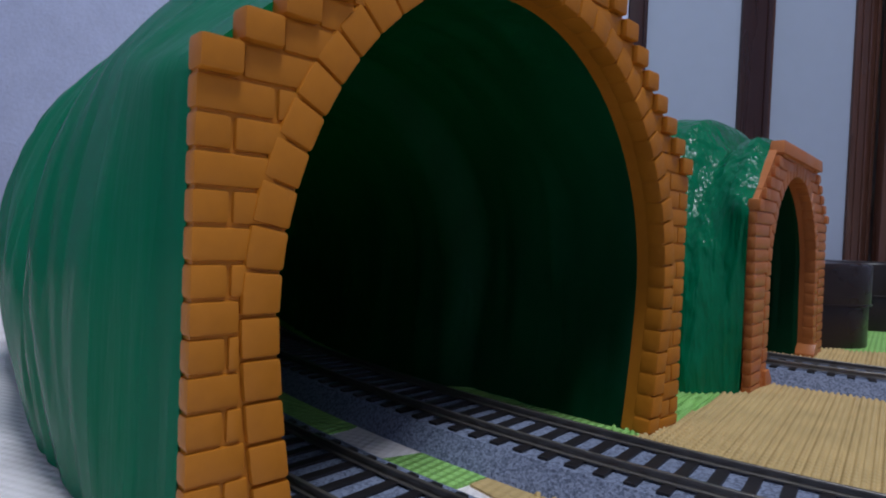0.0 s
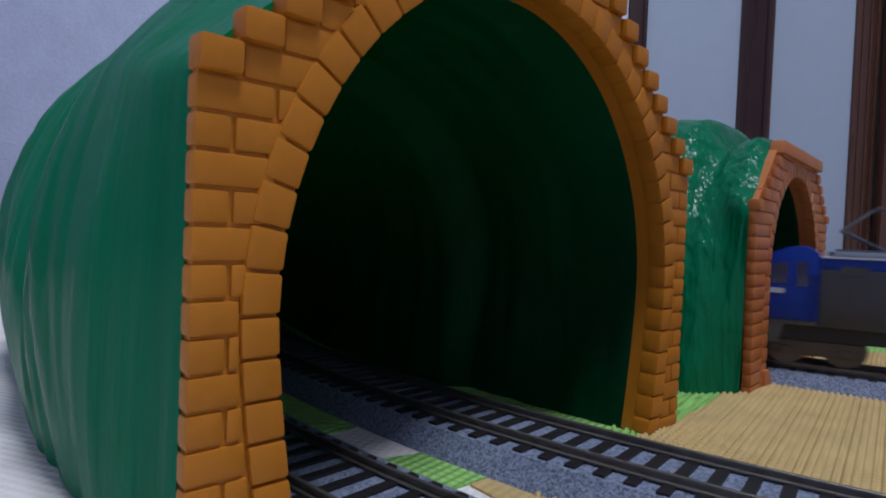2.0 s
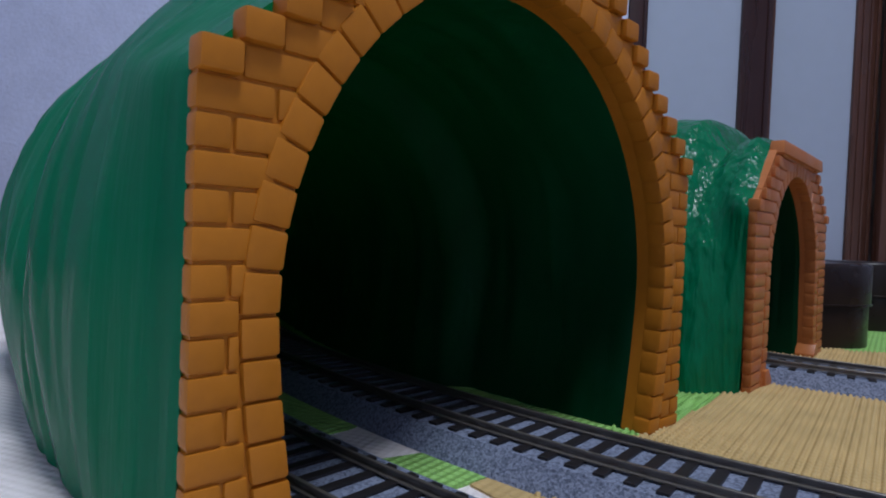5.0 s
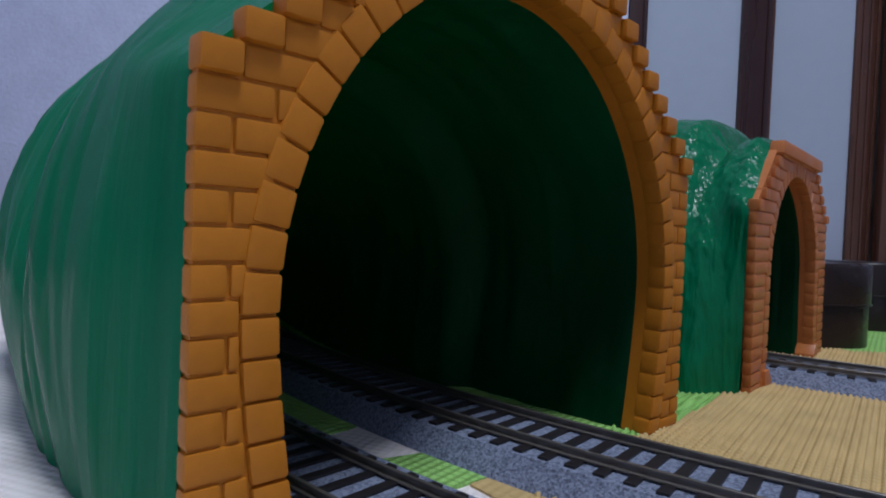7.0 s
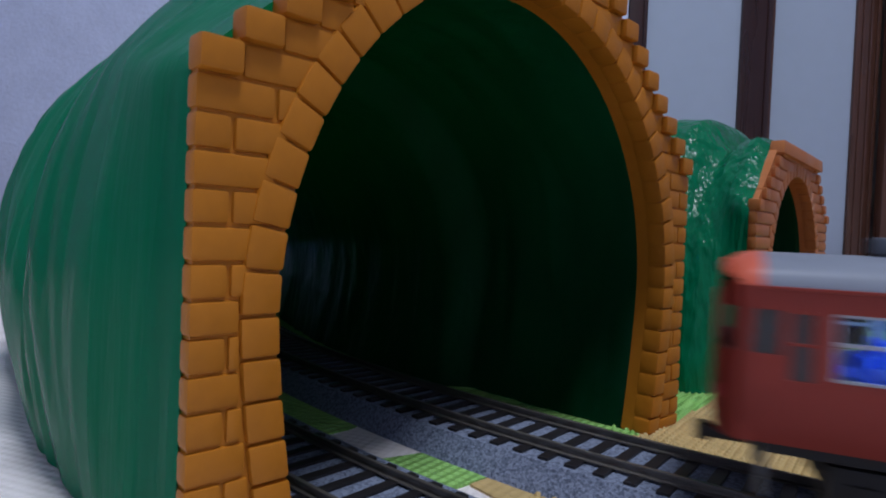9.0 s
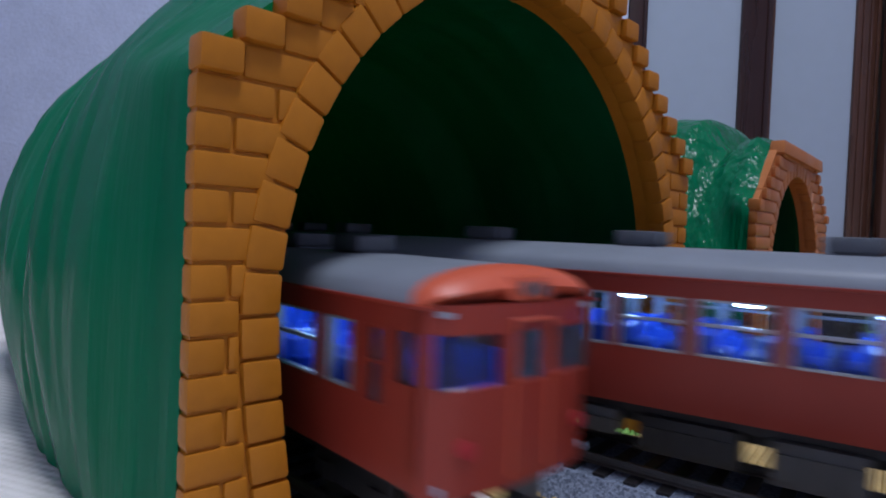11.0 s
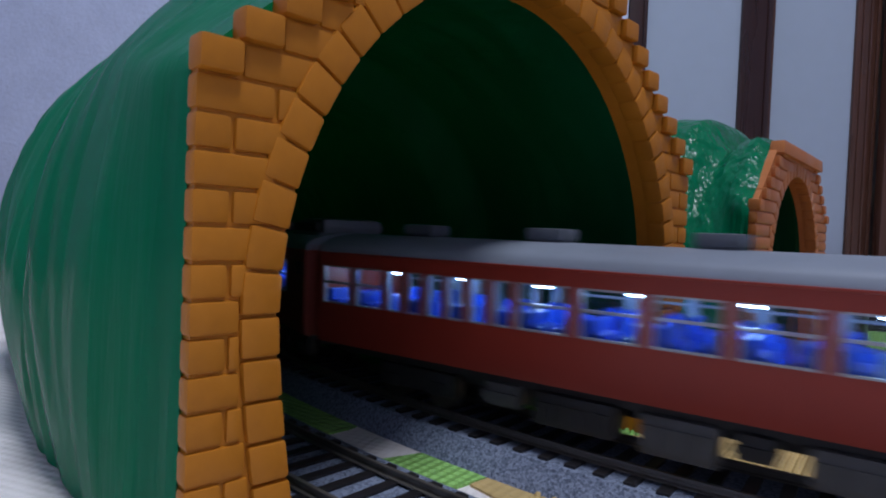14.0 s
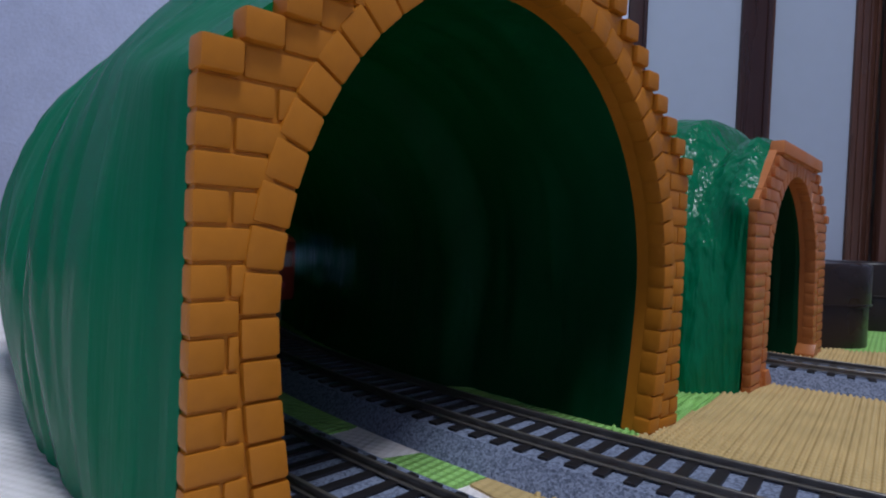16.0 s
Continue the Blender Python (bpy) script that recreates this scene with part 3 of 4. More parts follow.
track(R_SIDE, "inner model railway loop passing through the small tunnel")
tunnel(MAIN_TUNNEL)
tunnel(SIDE_TUNNEL)


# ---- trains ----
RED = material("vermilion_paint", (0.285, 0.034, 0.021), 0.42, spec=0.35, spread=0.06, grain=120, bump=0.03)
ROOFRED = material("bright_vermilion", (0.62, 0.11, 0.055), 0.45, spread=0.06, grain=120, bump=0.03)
ROOFGREY = material("roof_grey", (0.20, 0.22, 0.27), 0.55, spread=0.08, grain=200, bump=0.05)
COOLGREY = material("cooler_grey", (0.145, 0.155, 0.19), 0.55, spread=0.1, grain=300, bump=0.05)
VENTGREY = material("vent_grey", (0.085, 0.095, 0.12), 0.55, spread=0.1, grain=300, bump=0.05)
UNDER = material("underframe_black", (0.016, 0.016, 0.018), 0.6, spread=0.2, grain=300)
UNDERGREY = material("underframe_grey", (0.065, 0.065, 0.068), 0.55, spread=0.2, grain=300)
GUARD = material("guard_grey", (0.15, 0.155, 0.16), 0.55, spread=0.1, grain=300)
BOGIEBROWN = material("dusty_brown_frame", (0.085, 0.070, 0.055), 0.6, spread=0.2, grain=300)
STEEL = material("wheel_steel", (0.13, 0.115, 0.10), 0.45, metal=0.9, spread=0.15, grain=300)
FRAME = material("window_silver", (0.34, 0.35, 0.38), 0.35, metal=0.3, spread=0.05)
SEAT = material("blue_seat", (0.008, 0.085, 0.62), 0.5, spread=0.1, grain=300)
INSIDE = material("interior_grey", (0.30, 0.36, 0.45), 0.6, spread=0.05)
PANE = clear("window_glass", (0.02, 0.03, 0.04), 0.14)
DARKPANE = clear("cab_glass", (0.055, 0.055, 0.062), 0.6)
# Locomotive windscreen: the grey of the pane stands for reflected light.
SCREEN = clear("locomotive_glass", (0.20, 0.21, 0.22), 0.85, 0.12)
LED = glow("led_strip", (0.36, 0.62, 1.0), 55.0)
UNLIT = material("unlit_lens", (0.10, 0.10, 0.11), 0.2)
HEADLIGHT = glow("headlight", (0.50, 0.56, 1.0), 9.0)
BLUE = material("deep_blue_paint", (0.002, 0.025, 0.24), 0.35, spec=0.25, spread=0.06, grain=150, bump=0.02)
DARKGREY = material("dark_grey_paint", (0.030, 0.030, 0.036), 0.4, spread=0.08, grain=150, bump=0.02)
PALE = material("pale_grey_paint", (0.42, 0.44, 0.48), 0.5, spread=0.06)
TANKGREEN = material("tank_green_paint", (0.002, 0.125, 0.10), 0.32, spec=0.25, spread=0.06, grain=120, bump=0.02)
TANKGREY = material("tank_grey_paint", (0.17, 0.155, 0.14), 0.5, spread=0.08, grain=120, bump=0.02)
WHITE = material("white_print", (0.62, 0.64, 0.68), 0.5, spread=0.04)
REDPRINT = material("red_print", (0.40, 0.02, 0.03), 0.5, spread=0.04)
BLUEPRINT = material("blue_print", (0.03, 0.22, 0.52), 0.5, spread=0.04)


def holed(bm, xs, zs, holes, place, thick):
    """A wall over the grid xs, zs with cells left open; place(x, z, d) bends it, d 0..thick."""
    xs, zs = sorted(set(xs)), sorted(set(zs))
    grid = {}

    def v(i, k, d):
        if (i, k, d) not in grid:
            grid[(i, k, d)] = bm.verts.new(place(xs[i], zs[k], d))
        return grid[(i, k, d)]

    def solid(i, k):
        if not (0 <= i < len(xs) - 1 and 0 <= k < len(zs) - 1):
            return False
        x, z = (xs[i] + xs[i + 1]) / 2, (zs[k] + zs[k + 1]) / 2
        return not any(a < x < b and c < z < d for a, b, c, d in holes)
    for i in range(len(xs) - 1):
        for k in range(len(zs) - 1):
            if not solid(i, k):
                continue
            bm.faces.new([v(i + a, k + b, 0) for a, b in ((0, 0), (1, 0), (1, 1), (0, 1))])
            bm.faces.new([v(i + a, k + b, thick) for a, b in ((0, 1), (1, 1), (1, 0), (0, 0))])
            for (a, b), (c, d), (ni, nk) in (((0, 0), (1, 0), (0, -1)), ((1, 0), (1, 1), (1, 0)), ((1, 1), (0, 1), (0, 1)), ((0, 1), (0, 0), (-1, 0))):
                if not solid(i + ni, k + nk):
                    bm.faces.new((v(i + a, k + b, 0), v(i + a, k + b, thick), v(i + c, k + d, thick), v(i + c, k + d, 0)))
    bmesh.ops.recalc_face_normals(bm, faces=bm.faces)


def bogie(parent, x, wheel_r=5.4, base=13.0, half=9.6, mat=None, axles=2):
    bm = bmesh.new()
    for y in (-half, half):
        box(bm, x - base, x + base, y - 1, y + 1, 3.6, 9.6, bevel=0.6)
    box(bm, x - 3.5, x + 3.5, -half, half, 6, 10.5, bevel=0.5)
    for y in (-half - 1, half + 1):
        for dx in (-base * 0.62, base * 0.62):
            box(bm, x + dx - 2.0, x + dx + 2.0, y - 0.7, y + 0.7, 3.6, 7.0, bevel=0.4)
    part("bogie", bm, mat or UNDER, parent)
    for dx in (-base * 0.62, base * 0.62):
        for sy in (-1, 1):
            bm = bmesh.new()
            rod(bm, (x + dx, sy * 7.4, wheel_r), (x + dx, sy * 9.0, wheel_r), wheel_r, 24)
            rod(bm, (x + dx, sy * 6.9, wheel_r), (x + dx, sy * 7.45, wheel_r), wheel_r + 0.5, 24)
            part("wheel", bm, STEEL, parent, "worn steel wheel")


HALF = 107.5
CAB_CAR = dict(crew=(91, 94), wide=[(69.5, 82.5), (20.5, 33.5), (5, 18), (-10.5, 2.5), (-26, -13), (-41, -28.5), (-92.5, -82.5), (-105, -94.5)],
               slim=[(61.8, 66.8), (53.5, 58.6), (45.2, 50.2), (37, 42), (-47.5, -42.8), (-54, -49.3), (-60.7, -56), (-67.2, -62.4), (-74.2, -69.4), (-80.6, -76)], louvre=None, ac=None,
               vents=[78, 38, -2, -42, -82])
AC_CAR = dict(crew=(93, 96), wide=[(79, 90), (34, 46.5), (19, 31.5), (3.5, 16.5), (-12, 1), (-27, -14.5), (-88, -75.5)],
              slim=[(72.5, 77), (66, 70.5), (59, 63.5), (51.5, 56), (-34.5, -29.5), (-41.2, -36.2), (-48, -43), (-55.4, -50.4), (-63, -58), (-71.5, -66.5)], louvre=(-104, -98.5), ac=(-101, -73),
              vents=[78, 38, 0, -38])
LEAD_CAR = dict(AC_CAR, louvre=None, ac=None, vents=[78, 38, -2, -42, -82])
BAY_CAR = dict(crew=(91, 94), wide=[(59, 68.5), (44.5, 57.5), (15, 30.8), (-2, 13), (-19, -5.3), (-37.2, -22.4), (-57, -40.6), (-75.6, -60.5)],
               slim=[(79, 86.6), (34.4, 41.2), (-86.6, -79)], louvre=None, ac=(41, 68), vents=[76, 33, 6, -16, -38, -62], both=True)


def railcar(spec, label, lit=True):
    c = thing("railcar", label, "model train car", "vermilion diesel railcars")
    W, Z0, Z1, WZ0, WZ1 = 18.0, 13.7, 39.8, 25.2, 36.0
    wins = [(a, b, True) for a, b in spec["wide"]] + [(a, b, False) for a, b in spec["slim"]]
    crews = [spec["crew"]] + ([(-spec["crew"][1], -spec["crew"][0])] if spec.get("both") else [])
    corners = [(97.6, 102.4)] + ([(-102.4, -97.6)] if spec.get("both") else [])   # panes that wrap round from the cab front
    holes = [(a, b, WZ0, WZ1) for a, b, _ in wins] + [(*q, WZ0 - 1.0, WZ1) for q in crews] + [(*q, 28.6, WZ1) for q in corners]
    xs = [-HALF + (4 if spec.get("both") else 0), HALF - 4, *[v for h in holes for v in h[:2]]]
    for s in (-1, 1):
        bm = bmesh.new()
        holed(bm, xs, [Z0, Z0 + 3, WZ0 - 1.0, WZ0, 28.6, WZ1, Z1], holes, lambda x, z, d: (x, s * (W - d - (0.8 if z < Z0 + 1 else 0)), z), 1.3)
        side = part("body_side", bm, RED, c, "vermilion painted side")
        bm = bmesh.new()
        holed(bm, [max(-HALF + 4, min(x, HALF - 15)) for x in xs], [15.6, WZ0, WZ1, 38.4], holes, lambda x, z, d: (x, s * (W - 1.4 - d), z), 0.6)
        part("inner_lining", bm, INSIDE, c, "pale cabin wall")
        # belt line, door joints and bogie cut-outs
        for a, b, wide in wins:
            bm = bmesh.new()
            box(bm, a + 0.1, b - 0.1, s * (W - 0.75), s * (W - 0.45), WZ0 + 0.1, WZ1 - 0.1)
            pane = part("window", bm, PANE, c, "clear window pane")
            pane.visible_shadow = False
            bm = bmesh.new()
            t = 0.4
            y0, y1 = sorted((s * (W - 0.9), s * (W + 0.12)))
            bars = [(a, a + t, WZ0, WZ1), (b - t, b, WZ0, WZ1), (a + t, b - t, WZ0, WZ0 + t), (a + t, b - t, WZ1 - t, WZ1)]
            if wide:
                zm = (WZ0 + WZ1) / 2 + 0.6
                bars.append((a + t, b - t, zm - 0.3, zm + 0.3))
            for q in bars:
                box(bm, q[0], q[1], y0, y1, q[2], q[3])
            part("frame", bm, FRAME, pane)
        for a, b in crews:
            bm = bmesh.new()
            box(bm, a, b, *sorted((s * (W - 0.8), s * (W - 0.5))), WZ0 - 1, WZ1)
            pane = part("crew_window", bm, DARKPANE, c, "dark crew door pane")
            bm = bmesh.new()
            for z in (WZ0 - 1, 30.4, WZ1 - 0.4):
                box(bm, a, b, *sorted((s * (W - 0.9), s * (W + 0.12))), z, z + 0.4)
            part("frame", bm, RED, pane)
        for a, b in corners:
            bm = bmesh.new()
            box(bm, a, b, *sorted((s * (W - 0.8), s * (W - 0.5))), 28.6, WZ1)
            part("corner_pane", bm, DARKPANE, c, "dark wrapped corner pane")
        if spec["louvre"]:
            a, b = spec["louvre"]
            bm = bmesh.new()
            for k in range(4):
                box(bm, a, b, s * (W - 0.2), s * (W + 0.15), 32.2 + k * 1.0, 32.9 + k * 1.0)
            part("louvre", bm, UNDER, c, "black air intake")
        for a, b, _ in (wins[1], wins[-3]):
            bm = bmesh.new()
            box(bm, a - 6.5, a - 6.1, s * (W - 0.1), s * (W + 0.18), 15, 38.5)
            part("door_seam", bm, RED, c)
        bm = bmesh.new()
        box(bm, -HALF + 2, HALF - 6, s * (W - 0.1), s * (W + 0.5), Z1 - 0.5, Z1 + 0.1, bevel=0.15)
        part("rain_gutter", bm, RED, c)
        bm = bmesh.new()
        box(bm, HALF - 9, HALF - 8.7, s * (W - 0.2), s * (W + 0.35), 17, 24)
        part("grab_rail", bm, RED, c)
    if not spec.get("both"):
        bm = bmesh.new()
        box(bm, -HALF, -HALF + 1.2, -W + 0.4, W - 0.4, Z0, Z1 + 2, bevel=0.5)
        box(bm, -HALF - 1.6, -HALF + 0.2, -6, 6, Z0 + 1, 38, bevel=0.6)
        part("end_wall", bm, RED, c)
    # roof
    n, m = 14, 30
    bm = bmesh.new()
    cols = []
    for i in range(m + 1):
        r0 = -HALF + (7 if spec.get("both") else 0)
        x = r0 + (HALF - 7 - r0) * i / m
        cols.append([bm.verts.new((x, -W * math.cos(math.pi * j / n), Z1 + 5.6 * math.sin(math.pi * j / n) ** 0.75)) for j in range(n + 1)])
    for i in range(m):
        for j in range(n):
            bm.faces.new((cols[i][j], cols[i + 1][j], cols[i + 1][j + 1], cols[i][j + 1]))
        bm.faces.new((cols[i][n], cols[i + 1][n], cols[i + 1][0], cols[i][0]))
    for q in (cols[0], cols[-1][::-1]):
        bm.faces.new(q)
    bmesh.ops.recalc_face_normals(bm, faces=bm.faces)
    part("roof", bm, ROOFGREY, c, "matt grey roof", 40)
    for x in spec["vents"]:
        if spec["ac"] and spec["ac"][0] - 6 < x < spec["ac"][1] + 6:
            continue
        bm = bmesh.new()
        box(bm, x - 5, x + 5, -4.6, 4.6, Z1 + 5.9, Z1 + 8.9, bevel=0.7)
        box(bm, x - 4.4, x + 4.4, -4, 4, Z1 + 4.8, Z1 + 6)
        part("roof_vent", bm, VENTGREY, c, "dark grey roof ventilator")
    if spec["ac"]:
        a, b = spec["ac"]
        bm = bmesh.new()
        box(bm, a, b, -10.5, 10.5, Z1 + 4.2, Z1 + 10.2, bevel=2.6)
        box(bm, a - 0.4, b + 0.4, -11.9, 11.9, Z1 + 3.4, Z1 + 5.4, bevel=0.4)
        part("roof_cooler", bm, COOLGREY, c, "grey roof air conditioner")
        bm = bmesh.new()
        for k in range(8):
            x = a + 4 + (b - a - 8) * k / 7
            for s in (-1, 1):
                box(bm, x - 1.2, x + 1.2, s * 11.3 - 0.5, s * 11.3 + 0.5, Z1 + 6, Z1 + 8.4)
        part("cooler_grille", bm, UNDER, c)
    # inside
    bm = bmesh.new()
    box(bm, -HALF + 2, HALF - 6, -W + 1.6, W - 1.6, 14.4, 15.6)
    part("cabin_floor", bm, INSIDE, c)
    bm = bmesh.new()
    box(bm, -HALF + 2, HALF - 14, -W + 1.6, W - 1.6, 38.4, 39.2)
    part("cabin_ceiling", bm, INSIDE, c)
    bm = bmesh.new()
    box(bm, HALF - 15.4, HALF - 14.4, -W + 1.6, W - 1.6, 15.6, 38.4)
    part("cab_bulkhead", bm, INSIDE, c)
    for a, b, wide in wins:
        if not wide:
            continue
        for s in (-1, 1):
            bm = bmesh.new()
            mid = (a + b) / 2
            for d in (-1, 1):
                x = mid + d * 5.2
                box(bm, x - 1.1, x + 1.1, s * 11 - 5, s * 11 + 5, 15.6, 29.2, bevel=0.6)
                x2 = mid + d * 3.0
                box(bm, x2 - 1.6, x2 + 1.6, s * 11 - 5, s * 11 + 5, 15.6, 26.2, bevel=0.6)
            part("seat", bm, SEAT, c, "blue bench seat")
    for a, b in spec["slim"][::2]:
        for s in (-1, 1):
            bm = bmesh.new()
            box(bm, a - 0.8, b + 0.8, s * 13 - 2.4, s * 13 + 2.4, 15.6, 28.6, bevel=0.6)
            part("side_bench", bm, SEAT, c, "blue bench along the side")
    x = -HALF + 14
    while x < HALF - 22:
        bm = bmesh.new()
        box(bm, x, x + 3.4, -1.1, 1.1, 33.7, 34.5)
        box(bm, x + 1.2, x + 2.2, -0.4, 0.4, 34.5, 38.4)
        part("led_light", bm, LED, c, "bluish-white cabin light")
        x += 24
    if lit:
        bm = bmesh.new()
        box(bm, HALF - 13.5, HALF - 12.3, -5, 5, 36.6, 37.2)
        part("cab_light", bm, LED, c, "bluish-white cab light")
    # underframe
    bm = bmesh.new()
    box(bm, -HALF + 16, HALF - 16, -6.4, 6.4, 7.4, 11.6)
    box(bm, -HALF + 6, HALF - 8, -14, 14, 11.2, 14.4)
    part("chassis", bm, UNDER, c)
    for x0, x1, z, mat in ((-50, -41, 6.2, UNDERGREY), (-37, -18, 4.2, UNDER), (-13, 2, 3.4, UNDERGREY), (5, 12, 6.6, UNDER), (17, 33, 4.4, UNDERGREY), (39, 47, 5.4, UNDER)):
        for s in (-1, 1):
            bm = bmesh.new()
            box(bm, x0, x1, s * 12.5 - 3.5, s * 12.5 + 3.5, z, 11.6, bevel=0.6)
            for k in range(3):
                xx = x0 + (x1 - x0) * (k + 0.5) / 3
                box(bm, xx - 1.6, xx + 1.6, s * 16.2 - 0.4, s * 16.2 + 0.4, z + 1.5, 9.5)
            part("equipment_box", bm, mat, c)
    for x in (-76, 76):
        bogie(c, x)
    for s in (-1, 1):
        bm = bmesh.new()
        box(bm, s * (HALF - 1) - 6, s * (HALF - 1) + 3, -1.4, 1.4, 8.4, 10.6, bevel=0.3)
        box(bm, s * (HALF + 1.6) - 1.4, s * (HALF + 1.6) + 1.4, -2.2, 2.2, 8.0, 11.0, bevel=0.4)
        part("coupler", bm, UNDER, c)
    # cab ends: one, or both on a single car
    for end in ((1, -1) if spec.get("both") else (1,)):
        def cpart(name, bm, mat, parent, label="", smooth=35):
            if end < 0:
                bmesh.ops.scale(bm, vec=(-1, 1, 1), verts=bm.verts)
                bmesh.ops.reverse_faces(bm, faces=bm.faces)
            return part(name, bm, mat, parent, label, smooth)
        # cab front with wrapped corners
        bm = bmesh.new()
        ys = [-W, -16.8, -15.2, -13, -5.6, -4.4, -3.2, 3.2, 4.4, 5.6, 13, 15.2, 16.8, W]
        fw = [(-16.8, -5.6, 28.6, WZ1), (-3.2, 3.2, 28.6, WZ1), (5.6, 16.8, 28.6, WZ1)]
        holed(bm, ys, [Z0, Z0 + 3, 28.6, WZ1, Z1 + 0.3], fw, lambda y, z, d: (HALF - 4.2 * abs(y / W) ** 5 - d - (max(0, z - 26) * 0.04), y * (1 - 0.0 * d), z), 1.2)
        front = cpart("cab_front", bm, RED, c, "vermilion cab front")
        for a, b, _, _ in fw:
            bm = bmesh.new()
            bx = HALF - 1.2 - 1.2 * (max(abs(a), abs(b)) > 10)
            box(bm, bx - 0.3, bx, a, b, 28.6, WZ1)
            cpart("windscreen", bm, DARKPANE, front)
        bm = bmesh.new()
        box(bm, HALF - 0.3, HALF + 0.25, -4.4, -4.0, 15, 37.5)
        box(bm, HALF - 0.3, HALF + 0.25, 4.0, 4.4, 15, 37.5)
        box(bm, HALF - 0.3, HALF + 0.25, -4.4, 4.4, 37.5, 37.9)
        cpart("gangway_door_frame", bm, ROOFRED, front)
        for s in (-1, 1):
            bm = bmesh.new()
            rod(bm, (HALF - 2.8, s * 12.5, 20.5), (HALF - 0.3, s * 12.5, 20.5), 1.3, 14)
            cpart("tail_lamp", bm, REDPRINT, front, "dark red tail lamp")
        bm = bmesh.new()
        cols = []
        for i in range(13):
            f = i / 12
            x = HALF - 7 + 6.4 * f
            drop = f ** 3.2
            cols.append([bm.verts.new((x - 3.2 * f * abs(math.cos(math.pi * j / n)) ** 5, -(W + 0.05) * math.cos(math.pi * j / n), Z1 + (5.65 - 3.0 * drop) * math.sin(math.pi * j / n) ** 0.75)) for j in range(n + 1)])
        for i in range(12):
            for j in range(n):
                bm.faces.new((cols[i][j], cols[i + 1][j], cols[i + 1][j + 1], cols[i][j + 1]))
            bm.faces.new((cols[i][n], cols[i + 1][n], cols[i + 1][0], cols[i][0]))
        for q in (cols[0], cols[-1][::-1]):
            bm.faces.new(q)
        bmesh.ops.recalc_face_normals(bm, faces=bm.faces)
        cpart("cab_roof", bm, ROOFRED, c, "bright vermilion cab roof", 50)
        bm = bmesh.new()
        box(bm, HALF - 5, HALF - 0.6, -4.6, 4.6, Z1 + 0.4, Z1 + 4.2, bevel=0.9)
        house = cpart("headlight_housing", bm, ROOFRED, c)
        for s in (-1, 1):
            bm = bmesh.new()
            rod(bm, (HALF - 1.2, s * 1.6, Z1 + 2.3), (HALF - 0.2, s * 1.6, Z1 + 2.3), 1.1, 16)
            cpart("headlight", bm, HEADLIGHT if lit else UNLIT, house, "lit bluish-white headlight" if lit else "unlit headlight")
        for s in (-1, 1):
            bm = bmesh.new()
            box(bm, HALF - 9, HALF - 7.6, s * 9 - 4.2, s * 9 + 4.2, 3.4, 13.8, bevel=0.4)
            cpart("snow_guard", bm, GUARD, c, "grey front guard plate")
    return c


